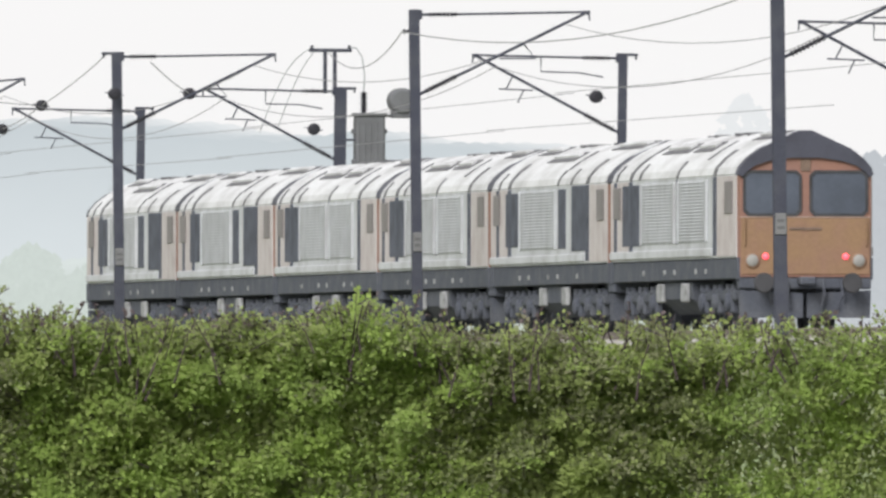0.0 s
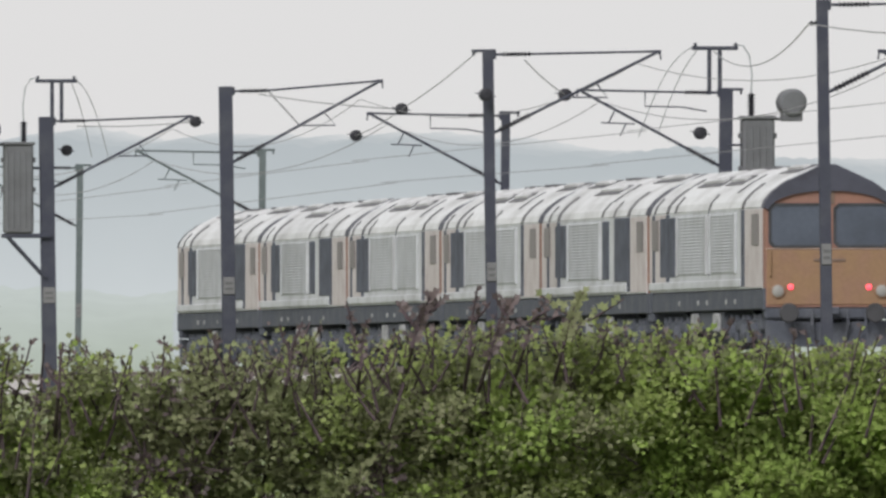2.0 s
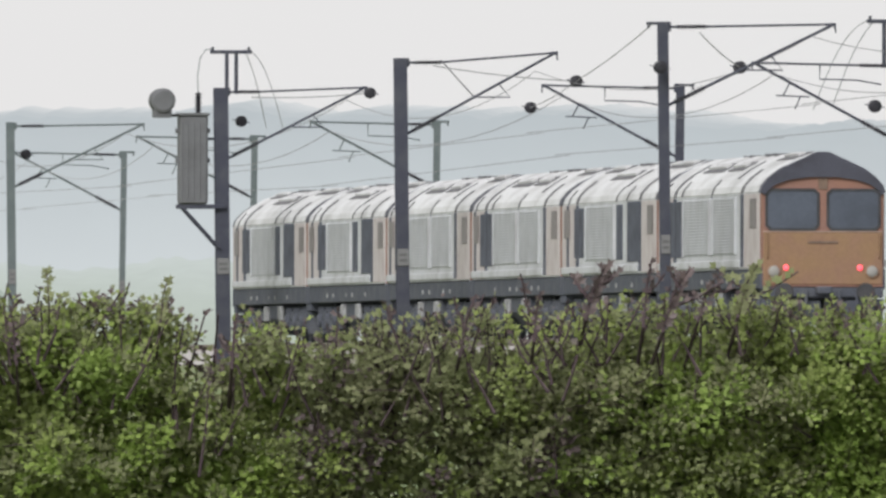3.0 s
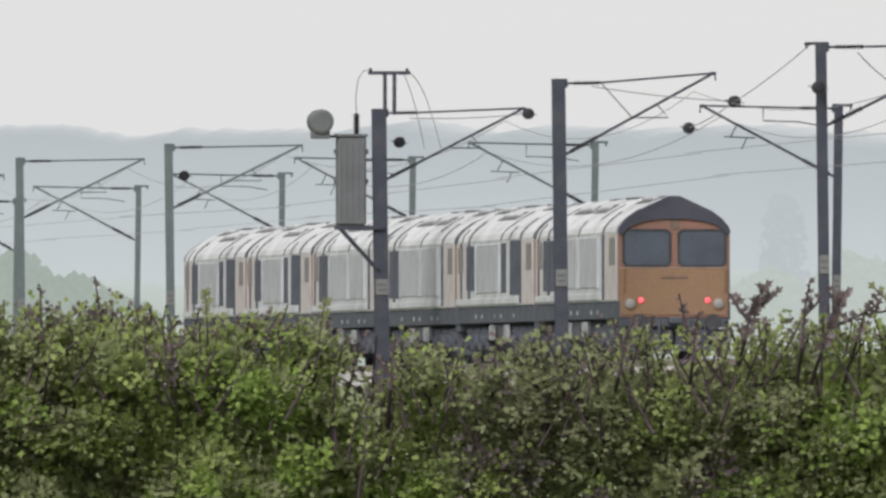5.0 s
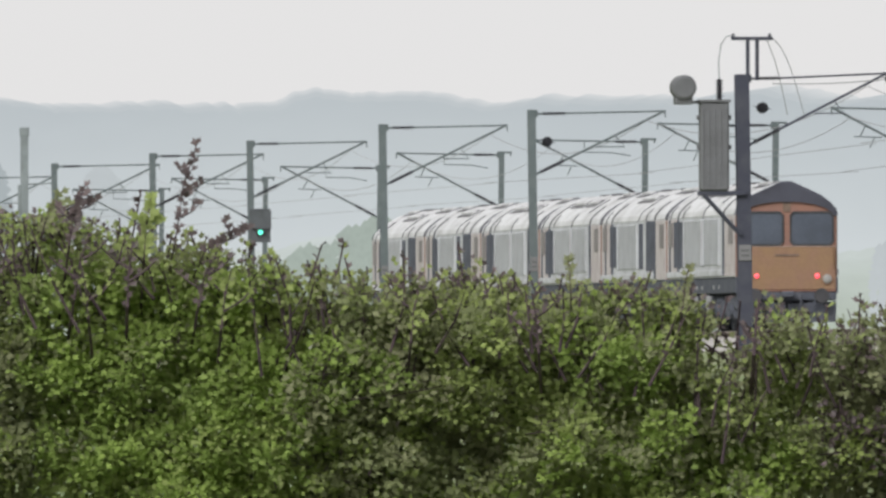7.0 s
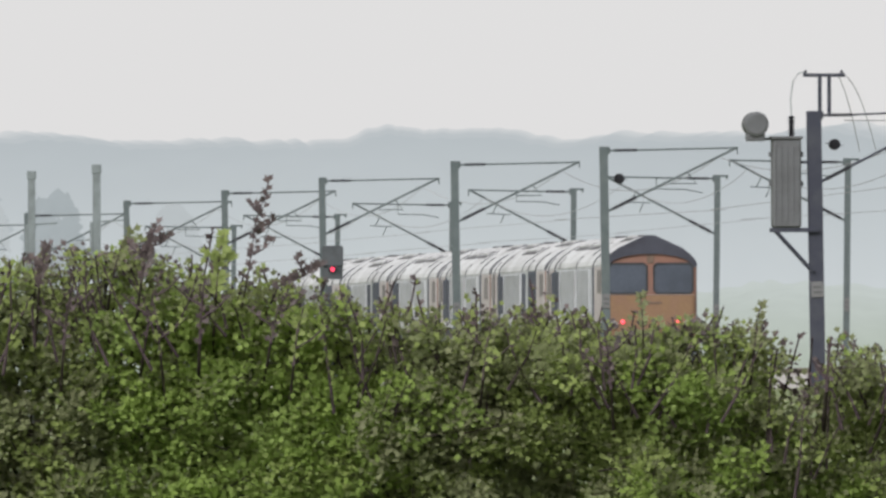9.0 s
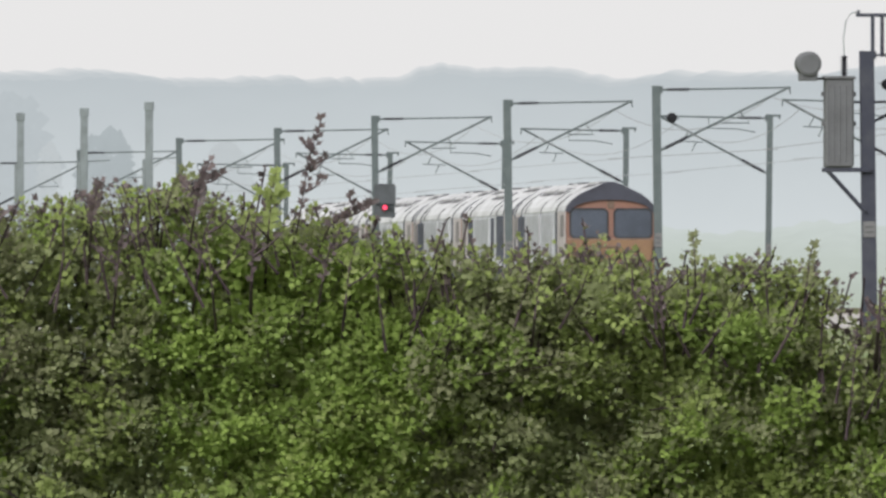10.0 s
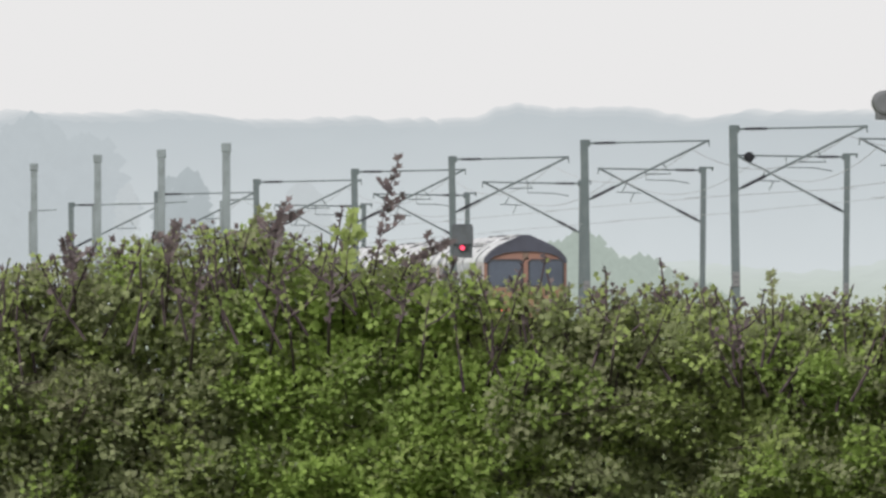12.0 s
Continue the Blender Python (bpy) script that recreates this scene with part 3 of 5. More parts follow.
# ---------------------------------------------------------------- overhead line
def mast(s, off, h, side, width=0.28, pale=False, reach=3.7, bracket=False, rise=0.02):
    """A raked steel mast with its cantilever; side +1 reaches to the right over the track, -1 to the left."""
    # pale picks steel and wire lightened for haze on the farther masts
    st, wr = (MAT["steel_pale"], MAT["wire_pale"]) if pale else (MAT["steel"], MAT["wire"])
    base = -0.62
    label = "steel overhead line mast with tubular cantilever, coloured pale for haze" if pale else "dark steel overhead line mast with tubular cantilever"
    root = thing("overhead_line_mast", label, "mast", line_pose(s, off, base), "overhead line masts")
    root.matrix_basis = line_pose(s, off, base) @ pose(0, 0, 0, 0, -0.75 * side, 0)
    top = h - base
    w, t = width / 2, 0.028
    col = Build()
    col.box(-w, w, -w, -w + t, -0.3, top, 0.004)
    col.box(-w, w, w - t, w, -0.3, top, 0.004)
    col.box(-t * 0.6, t * 0.6, -w + t, w - t, -0.3, top, 0.003)
    for z in [1.2 + 1.3 * i for i in range(int((top - 1.5) / 1.3) + 1)]:
        col.box(-w * 0.95, w * 0.95, -w + t, w - t, z, z + 0.03, 0.003)
    part("column", col, st, root)
    part("base_plate", Build().box(-w - 0.12, w + 0.12, -w - 0.12, w + 0.12, -0.3, 0.06, 0.02), MAT["concrete"], root)
    pn = part("number_plate", Build().box(-w * 0.9, w * 0.9, -w - 0.03, -w - 0.005, 2.35, 2.75, 0.01), MAT["plate"], root, "pale number plate")
    for k in range(2):
        part("plate_bar", Build().box(-w * 0.6, w * 0.6, -w - 0.036, -w - 0.028, 2.45 + 0.13 * k, 2.51 + 0.13 * k, 0.002), MAT["plate_mark"], pn)
    d = side
    zt = top - 0.11
    tie = Build()
    tie.tube([(d * (w + 0.78), 0, zt), (d * reach, 0, zt + rise)], 0.026, 7)
    tie.tube([(d * w, 0, zt), (d * (w + 0.22), 0, zt)], 0.03, 7)
    tie.box(*sorted((d * w, d * (w + 0.06))), -0.09, 0.09, zt - 0.1, zt + 0.1, 0.01)
    part("tie_tube", tie, st, root)
    part("tie_insulator", Build().insulator((d * (w + 0.2), 0, zt), (d * (w + 0.82), 0, zt), 0.062, 8), MAT["porcelain"], root, "dark ribbed insulator")
    zs = top - 1.78
    a, b = Vector((d * w, 0, zs)), Vector((d * (reach - 0.1), 0, zt - 0.04 + rise))
    way = (b - a).normalized()
    sr = Build()
    sr.tube([a + way * 0.84, b], 0.034, 7)
    sr.tube([a, a + way * 0.15], 0.035, 7)
    part("strut_tube", sr, st, root)
    part("strut_insulator", Build().insulator(a + way * 0.12, a + way * 0.86, 0.072, 9), MAT["porcelain"], root, "dark ribbed insulator")
    # end clamp and hanging clip
    cl = Build()
    cl.box(*sorted((d * (reach - 0.12), d * (reach + 0.03))), -0.03, 0.03, zt + rise - 0.055, zt + rise + 0.03, 0.01)
    cl.tube([(d * reach, 0, zt + rise), (d * (reach + 0.02), 0, zt + rise - 0.18)], 0.02, 6)
    part("end_clamp", cl, st, root)
    # hook and steady arms hung from the strut and the tie
    span = b.x - a.x
    if side > 0:
        k = a + (b - a) * 0.63
        hook = Build().tube([k, (k.x + 0.26, 0, k.z - 0.32), (k.x - 0.52, 0, k.z - 0.31)], 0.02, 6)
        part("hook_arm", hook, st, root)
    else:
        z1 = zt - 0.33
        drop = Build().tube([(-1.86, 0, zt), (-1.86, 0, z1), (-1.0, 0, z1 - 0.01), (-0.45, 0, z1 - 0.10)], 0.019, 6)
        part("steady_arm", drop, st, root)
        k = a + (b - a) * (2.4 / abs(span))
        hang = Build().tube([k, (k.x - 0.15, 0, k.z - 0.30)], 0.019, 6).tube([(k.x - 0.32, 0, k.z - 0.30), (k.x + 0.45, 0, k.z - 0.32)], 0.019, 6)
        hang.tube([(k.x + 0.25, 0, k.z - 0.31), (k.x + 0.12, 0, k.z - 0.60)], 0.017, 6)
        part("registration_arm", hang, st, root)
    if rise > 0.1:
        br = Build().tube([(d * reach * 0.26, 0, zt + rise * 0.26), a + (b - a) * 0.46], 0.02, 6)
        part("brace_tube", br, wr, root)
    if bracket:
        sm = Build()
        sm.box(*sorted((-d * (w + 0.24), d * (w + 0.05))), -0.05, 0.05, top - 0.06, top + 0.004, 0.01)
        sm.insulator((-d * (w + 0.2), 0, top - 0.03), (-d * (w + 0.2), 0, top - 0.14), 0.04, 2)
        part("wire_bracket", sm, st, root)
    return root, top


def booster(s, off, h, side):
    """A booster transformer on its mast; side -1 hangs it to the left of the mast."""
    d = side
    root = thing("booster_transformer", "grey pole-mounted railway transformer with round oil conservator", "transformer", line_pose(s, off, 0), "booster transformers")
    tank = Build()
    c = d * 0.80
    tank.box(c - 0.36, c + 0.36, -0.36, 0.36, h - 2.95, h - 0.70, 0.05)
    tk = part("tank", tank, MAT["tank"], root, "grey steel tank")
    part("tank_lid", Build().box(c - 0.40, c + 0.40, -0.40, 0.40, h - 0.72, h - 0.64, 0.02), MAT["tank"], tk)
    for k in range(5):
        x = c - 0.30 + 0.15 * k
        part("cooling_rib", Build().box(x - 0.018, x + 0.018, -0.385, -0.355, h - 2.8, h - 0.9, 0.006), MAT["tank"], tk)
    for z in (h - 1.15, h - 1.9):
        for x in (c - 0.39, c + 0.39):
            part("lifting_lug", Build().box(x - 0.04, x + 0.04, -0.12, 0.12, z, z + 0.12, 0.01), MAT["tank"], tk)
    con = Build().lathe((d * 1.58, -0.45, h - 0.33), (0, 1, 0), [(0, 0.24), (0.04, 0.31), (0.86, 0.31), (0.9, 0.24)], 24)
    cn = part("oil_conservator", con, MAT["tank"], root, "round grey oil conservator")
    sd = Build().box(d * 1.58 - 0.22, d * 1.58 + 0.22, -0.35, 0.35, h - 0.76, h - 0.55, 0.02)
    sd.box(*sorted((c, d * 1.58)), -0.05, 0.05, h - 0.74, h - 0.67, 0.01)
    part("conservator_saddle", sd, MAT["tank"], cn)
    bu = Build().insulator((c - d * 0.14, 0, h - 0.68), (c - d * 0.14, 0, h - 0.12), 0.11, 7)
    part("bushing", bu, MAT["porcelain"], root, "dark ribbed bushing")
    for y in (-0.26, 0.26):
        part("support_beam", Build().box(*sorted((0, d * 1.2)), y - 0.04, y + 0.04, h - 3.06, h - 2.95, 0.01), MAT["steel"], root)
        part("support_strut", Build().tube([(d * 1.1, y, h - 3.0), (d * 0.14, y, h - 4.05)], 0.04, 6), MAT["steel"], root, "steel support bracket")
        part("tank_stay", Build().tube([(d * 0.1, y * 0.5, h - 1.3), (d * 0.5, y * 0.5, h - 1.3)], 0.03, 6), MAT["steel"], root)
    horn = Build()
    for x in (0.06, 0.30):
        horn.tube([(-d * x, 0, h - 0.15), (-d * x, 0, h + 0.88)], 0.05, 7)
    horn.box(*sorted((d * 0.36, -d * 0.70)), -0.05, 0.05, h + 0.86, h + 0.95, 0.015)
    for x in (0.30, -0.62):
        horn.insulator((d * x, 0, h + 0.93), (d * x, 0, h + 1.03), 0.06, 2)
    part("terminal_post", horn, MAT["steel"], root, "twin terminal posts with a crossarm")

    def arc(p, q, up, sag_n=10):
        p, q = Vector(p), Vector(q)
        return [p.lerp(q, i / sag_n) + Vector((0, 0, up * sin(pi * i / sag_n))) for i in range(sag_n + 1)]
    cables = [([(d * 0.30, 0, h + 0.98), (d * 0.48, 0, h + 0.96), (d * 0.62, 0, h + 0.74), (d * 0.68, 0, h + 0.3), (c - d * 0.14, 0, h - 0.12)], 0.022),
              (arc((-d * 0.6, 0, h + 0.98), (-d * 1.7, 2.0, h - 1.1), 0.45), 0.012),
              (arc((-d * 0.5, 0, h + 0.96), (-d * 1.25, 2.0, h - 1.0), 0.25), 0.012)]
    for pts, r in cables:
        part("jumper_cable", Build().tube(pts, r, 6), MAT["wire_pale"], root, "thin looping jumper cable")
    return root


def signal_head(s, off):
    root = thing("railway_signal", "dark colour-light signal head on a line mast", "signal", line_pose(s - 0.55, off - 0.22, 0))
    hd = Build()
    z0 = 3.12
    # housing with a round aperture left open in its front
    hd.box(0.12, 0.72, 0.02, 0.42, z0, z0 + 1.0, 0.02)
    hs = part("housing", hd, MAT["signal"], root)
    part("backplate", Build().box(0.10, 0.74, -0.02, 0.02, z0 - 0.02, z0 + 1.05, 0.01), MAT["signal"], hs)
    hood = Build()
    for i in range(9):
        a = pi * i / 8
        hood.box(0.42 + 0.13 * cos(a) - 0.02, 0.42 + 0.13 * cos(a) + 0.02, -0.28, -0.02, z0 + 0.30 + 0.13 * sin(a) - 0.02, z0 + 0.30 + 0.13 * sin(a) + 0.02, 0.004)
    part("lens_hood", hood, MAT["signal"], hs)
    for z in (0.2, 0.7):
        part("mounting_arm", Build().box(0.14, 0.30, 0.40, 0.50, z0 + z, z0 + z + 0.1, 0.01), MAT["steel"], root)
    # turning lens carrier: the shown colour sits under the hood
    wheel = new("lens_carrier")
    wheel.parent = root
    wheel.matrix_basis = pose(0.42, -0.03, z0 + 0.52)
    part("carrier_disc", Build().lathe((0, 0.0, 0), (0, -1, 0), [(0, 0.05), (0.015, 0.05)], 12), MAT["signal"], wheel)
    part("green_lens", Build().lathe((0, 0.0, -0.22), (0, -1, 0), [(0, 0.075), (0.02, 0.075), (0.035, 0.04)], 14), MAT["green_lens"], wheel, "lit green lens")
    part("red_lens", Build().lathe((-0.22, 0.0, 0.0), (0, -1, 0), [(0, 0.075), (0.02, 0.075), (0.035, 0.04)], 14), MAT["red_lens"], wheel, "lit red lens")
    cover = Build().box(0.08, 0.76, -0.10, -0.075, z0 + 0.41, z0 + 0.98, 0.01)
    part("carrier_cover", cover, MAT["signal"], hs)
    return wheel


NEAR = [(-18.0, 6.85), (41.9, 6.82), (102.5, 6.69), (160.9, 6.62), (208.1, 6.44), (273.1, 6.20), (327.1, 6.32), (382.1, 6.33),
        (427.6, 6.32), (478.5, 6.39), (536.2, 6.4), (592.0, 6.4)]
FAR = [(25.0, 6.4), (82.3, 6.43), (139.4, 6.32), (186.6, 6.33), (247.7, 6.03), (301.5, 6.13), (345.1, 6.05), (399.1, 6.11), (450.6, 6.09), (505.0, 6.1), (560.0, 6.1)]


def overhead_line():
    for i, (s, h) in enumerate(NEAR):
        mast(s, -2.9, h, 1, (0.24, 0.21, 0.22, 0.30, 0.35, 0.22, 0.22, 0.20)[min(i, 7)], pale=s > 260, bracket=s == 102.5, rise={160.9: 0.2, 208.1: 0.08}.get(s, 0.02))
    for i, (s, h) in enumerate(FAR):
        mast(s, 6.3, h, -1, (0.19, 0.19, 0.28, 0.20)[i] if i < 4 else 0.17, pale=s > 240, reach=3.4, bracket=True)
    booster(208.1, -2.9, 6.44, -1)
    booster(139.4, 6.3, 6.32, 1)
    # wires, one thing for each track
    for nm, off, row, arm in (("near", 0.2, NEAR, -2.9), ("far", 3.5, FAR, 6.3)):
        root = thing("overhead_wires", "thin sagging overhead line wires above the track", "wires", line_pose(0, 0, 0))
        for (s0, h0), (s1, h1) in zip(row, row[1:]):
            # spans beyond 300 m take the wire colour lightened for haze
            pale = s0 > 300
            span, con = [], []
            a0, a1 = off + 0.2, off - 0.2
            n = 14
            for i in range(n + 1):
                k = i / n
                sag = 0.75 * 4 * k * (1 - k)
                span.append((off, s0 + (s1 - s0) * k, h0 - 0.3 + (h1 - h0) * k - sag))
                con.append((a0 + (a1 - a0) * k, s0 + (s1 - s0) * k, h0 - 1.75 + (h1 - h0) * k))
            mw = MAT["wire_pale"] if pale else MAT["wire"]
            part("messenger_wire", Build().tube(span, 0.010, 5), mw, root)
            part("contact_wire", Build().tube(con, 0.008, 5), mw, root)
    feed = thing("feeder_wire", "thin sagging feeder wire on insulators", "wires", line_pose(0, 0, 0))
    stops = [(-3.25, -78, 6.4), (-3.25, -18, 6.35), (-3.25, 41.9, 6.35), (6.1, 139.4, 7.15)]
    for p, q in zip(stops, stops[1:]):
        p, q = Vector(p), Vector(q)
        pts = [p.lerp(q, i / 12) - Vector((0, 0, 0.55 * 4 * (i / 12) * (1 - i / 12))) for i in range(13)]
        part("wire_span", Build().tube(pts, 0.013, 5), MAT["wire"], feed)
    stops = [(-3.2, 102.5, 6.66), (0.3, 152.5, 5.99), (3.4, 193.6, 5.81)]
    for p, q in zip(stops, stops[1:]):
        p, q = Vector(p), Vector(q)
        pts = [p.lerp(q, i / 12) - Vector((0, 0, 0.06 * 4 * (i / 12) * (1 - i / 12))) for i in range(13)]
        part("wire_span", Build().tube(pts, 0.012, 5), MAT["wire"], feed)
    for p, q in (((-2.2, 160.9, 6.44), (0.3, 152.5, 5.99)), ((-2.2, 208.1, 6.20), (0.3, 202.9, 6.26)), ((-2.2, 102.5, 6.46), (0.3, 117.5, 5.90))):
        p, q = Vector(p), Vector(q)
        part("wire_span", Build().tube([p.lerp(q, i / 6) - Vector((0, 0, 0.05 * sin(pi * i / 6))) for i in range(7)], 0.013, 5), MAT["wire"], feed)
    for s in (-18.0, 41.9):
        part("insulator", Build().insulator((-3.25, s, 6.35), (-2.95, s, 6.38), 0.06, 3), MAT["porcelain"], feed)


# round tension weights and insulator drums hung on the wires: along, across, height over rail, radius
DRUMS = [(152.5, 0.30, 5.99, 0.14), (193.6, 3.40, 5.81, 0.14), (117.5, 0.30, 5.90, 0.14), (118.5, 3.40, 5.07, 0.14), (202.9, 0.30, 6.26, 0.14), (208.9, -2.40, 5.60, 0.14), (64.4, 3.60, 5.25, 0.14), (273.8, -2.50, 5.32, 0.14), (102.0, -3.10, 5.71, 0.14)]


def drums():
    for s, off, z, r in DRUMS:
        root = thing("wire_insulator", "dark round insulator drum hung on the line wires", "insulator", line_pose(s, off, z), "line insulators")
        b = Build().lathe((0, -0.2, 0), (0, 1, 0), [(0, r * 0.5), (0.03, r), (0.12, r), (0.15, r * 0.7), (0.2, r), (0.32, r), (0.35, r * 0.5)], 16)
        part("drum", b, MAT["porcelain"], root)
        part("link_rod", Build().tube([(-0.22, 0, 0.04), (0, 0, 0.0), (0.22, 0, -0.03)], 0.012, 5), MAT["steel"], root)


def tall_masts():
    """Masts of the line beyond, standing to the west of the main line."""
    # steel_far puts the haze over these posts into their colour
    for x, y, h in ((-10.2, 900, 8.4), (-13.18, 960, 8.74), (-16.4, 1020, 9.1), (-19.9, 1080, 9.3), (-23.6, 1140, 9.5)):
        root = thing("line_post", "steel post of a distant line, coloured pale for haze", "post", pose(x, y, 0), "distant line posts")
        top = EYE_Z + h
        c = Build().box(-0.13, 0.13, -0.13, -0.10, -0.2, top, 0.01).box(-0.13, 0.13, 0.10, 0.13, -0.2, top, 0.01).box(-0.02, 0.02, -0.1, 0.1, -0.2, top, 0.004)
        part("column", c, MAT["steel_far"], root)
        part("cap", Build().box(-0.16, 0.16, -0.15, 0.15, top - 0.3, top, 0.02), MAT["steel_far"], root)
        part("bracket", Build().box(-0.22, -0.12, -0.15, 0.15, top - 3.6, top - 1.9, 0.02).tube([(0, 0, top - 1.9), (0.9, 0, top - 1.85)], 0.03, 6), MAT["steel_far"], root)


# ---------------------------------------------------------------- far woods
def wood_belt(name, x0, x1, y, height, lump, mat, seed, label):
    """A long belt of far woodland as one uneven slope of crowns; the far ridge drops eastwards."""
    vs, fs = [], []
    step = lump * 0.16
    n = int((x1 - x0) / step)
    rows = ((0, -1.0, 0.0), (0, 0.35, 0.2), (6, 0.7, 0.5), (14, 0.9, 0.8), (22, 1.0, 1.0), (60, 0.8, 0.5))
    for dy, k, amp in rows:
        for i in range(n + 1):
            x = x0 + step * i
            h = height + 0.38 * lump * noise.noise(Vector((x / (lump * 14), seed, dy * 0.02)))
            h += lump * 0.80 * noise.noise(Vector((x / (lump * 4.6), seed + 5, dy * 0.02)))
            h += lump * 0.25 * noise.noise(Vector((x / (lump * 1.6), seed + 7, dy * 0.1)))
            h += lump * 0.28 * abs(noise.noise(Vector((x / (lump * 0.9), seed + 9, dy * 0.2))))
            fall = min(1, max(0, (x / y - 0.033) / 0.014)) if y > 2500 else 0
            vs.append((x, y + dy, h * k * (1 - 0.10 * fall * fall * (3 - 2 * fall)) if k > 0 else -1.0))
    for r in range(len(rows) - 1):
        for i in range(n):
            a = r * (n + 1) + i
            fs.append((a, a + 1, a + n + 2, a + n + 1))
    ob = new(name, mesh_of(name, vs, fs, mat, True))
    return tagged(ob, label, "woodland", kind="structure")


def far_tree(x, y, height, width, mat, seed, label, clumps=700):
    """A tree or bush in a glowing haze colour: forked trunk and a crown of many small clumps."""
    rnd = random.Random(seed)
    root = thing("distant_tree", label, "tree", pose(x, y, 0), "distant trees")
    tr = Build().tube([(0, 0, -0.2), (0.05, 0, height * 0.3), (0.0, 0, height * 0.75)], width * 0.035, 7, width * 0.01)
    for k in range(7):
        z = height * rnd.uniform(0.25, 0.6)
        a = rnd.uniform(0, 2 * pi)
        tr.tube([(0, 0, z), (cos(a) * width * 0.2, sin(a) * width * 0.2, z + height * 0.12), (cos(a) * width * 0.4, sin(a) * width * 0.4, z + height * 0.2)], width * 0.015, 5, width * 0.004)
    part("trunk", tr, mat, root)
    cr = Build()
    tall = max(width * 0.5, height * 0.32)
    for i in range(clumps):
        a, u, v = rnd.uniform(0, 2 * pi), rnd.random() ** 0.5, rnd.uniform(-1, 1)
        rr = (1 - abs(v) ** 3.2) ** 0.5 * u * width * 0.5 * (1 + 0.15 * sin(3 * a + seed))
        c = Vector((cos(a) * rr, sin(a) * rr, height - tall - v * tall + rnd.uniform(-0.05, 0.05) * width))
        q = width * rnd.uniform(0.045, 0.10)
        vs = [c + Vector((dx, dy, dz)) * q * rnd.uniform(0.7, 1.3) for dx, dy, dz in ((1, 0, 0), (-1, 0, 0), (0, 1, 0), (0, -1, 0), (0, 0, 1), (0, 0, -1))]
        cr.add(vs, [(0, 2, 4), (2, 1, 4), (1, 3, 4), (3, 0, 4), (2, 0, 5), (1, 2, 5), (3, 1, 5), (0, 3, 5)])
    part("crown", cr, mat, root, kind="stuff")
    return root


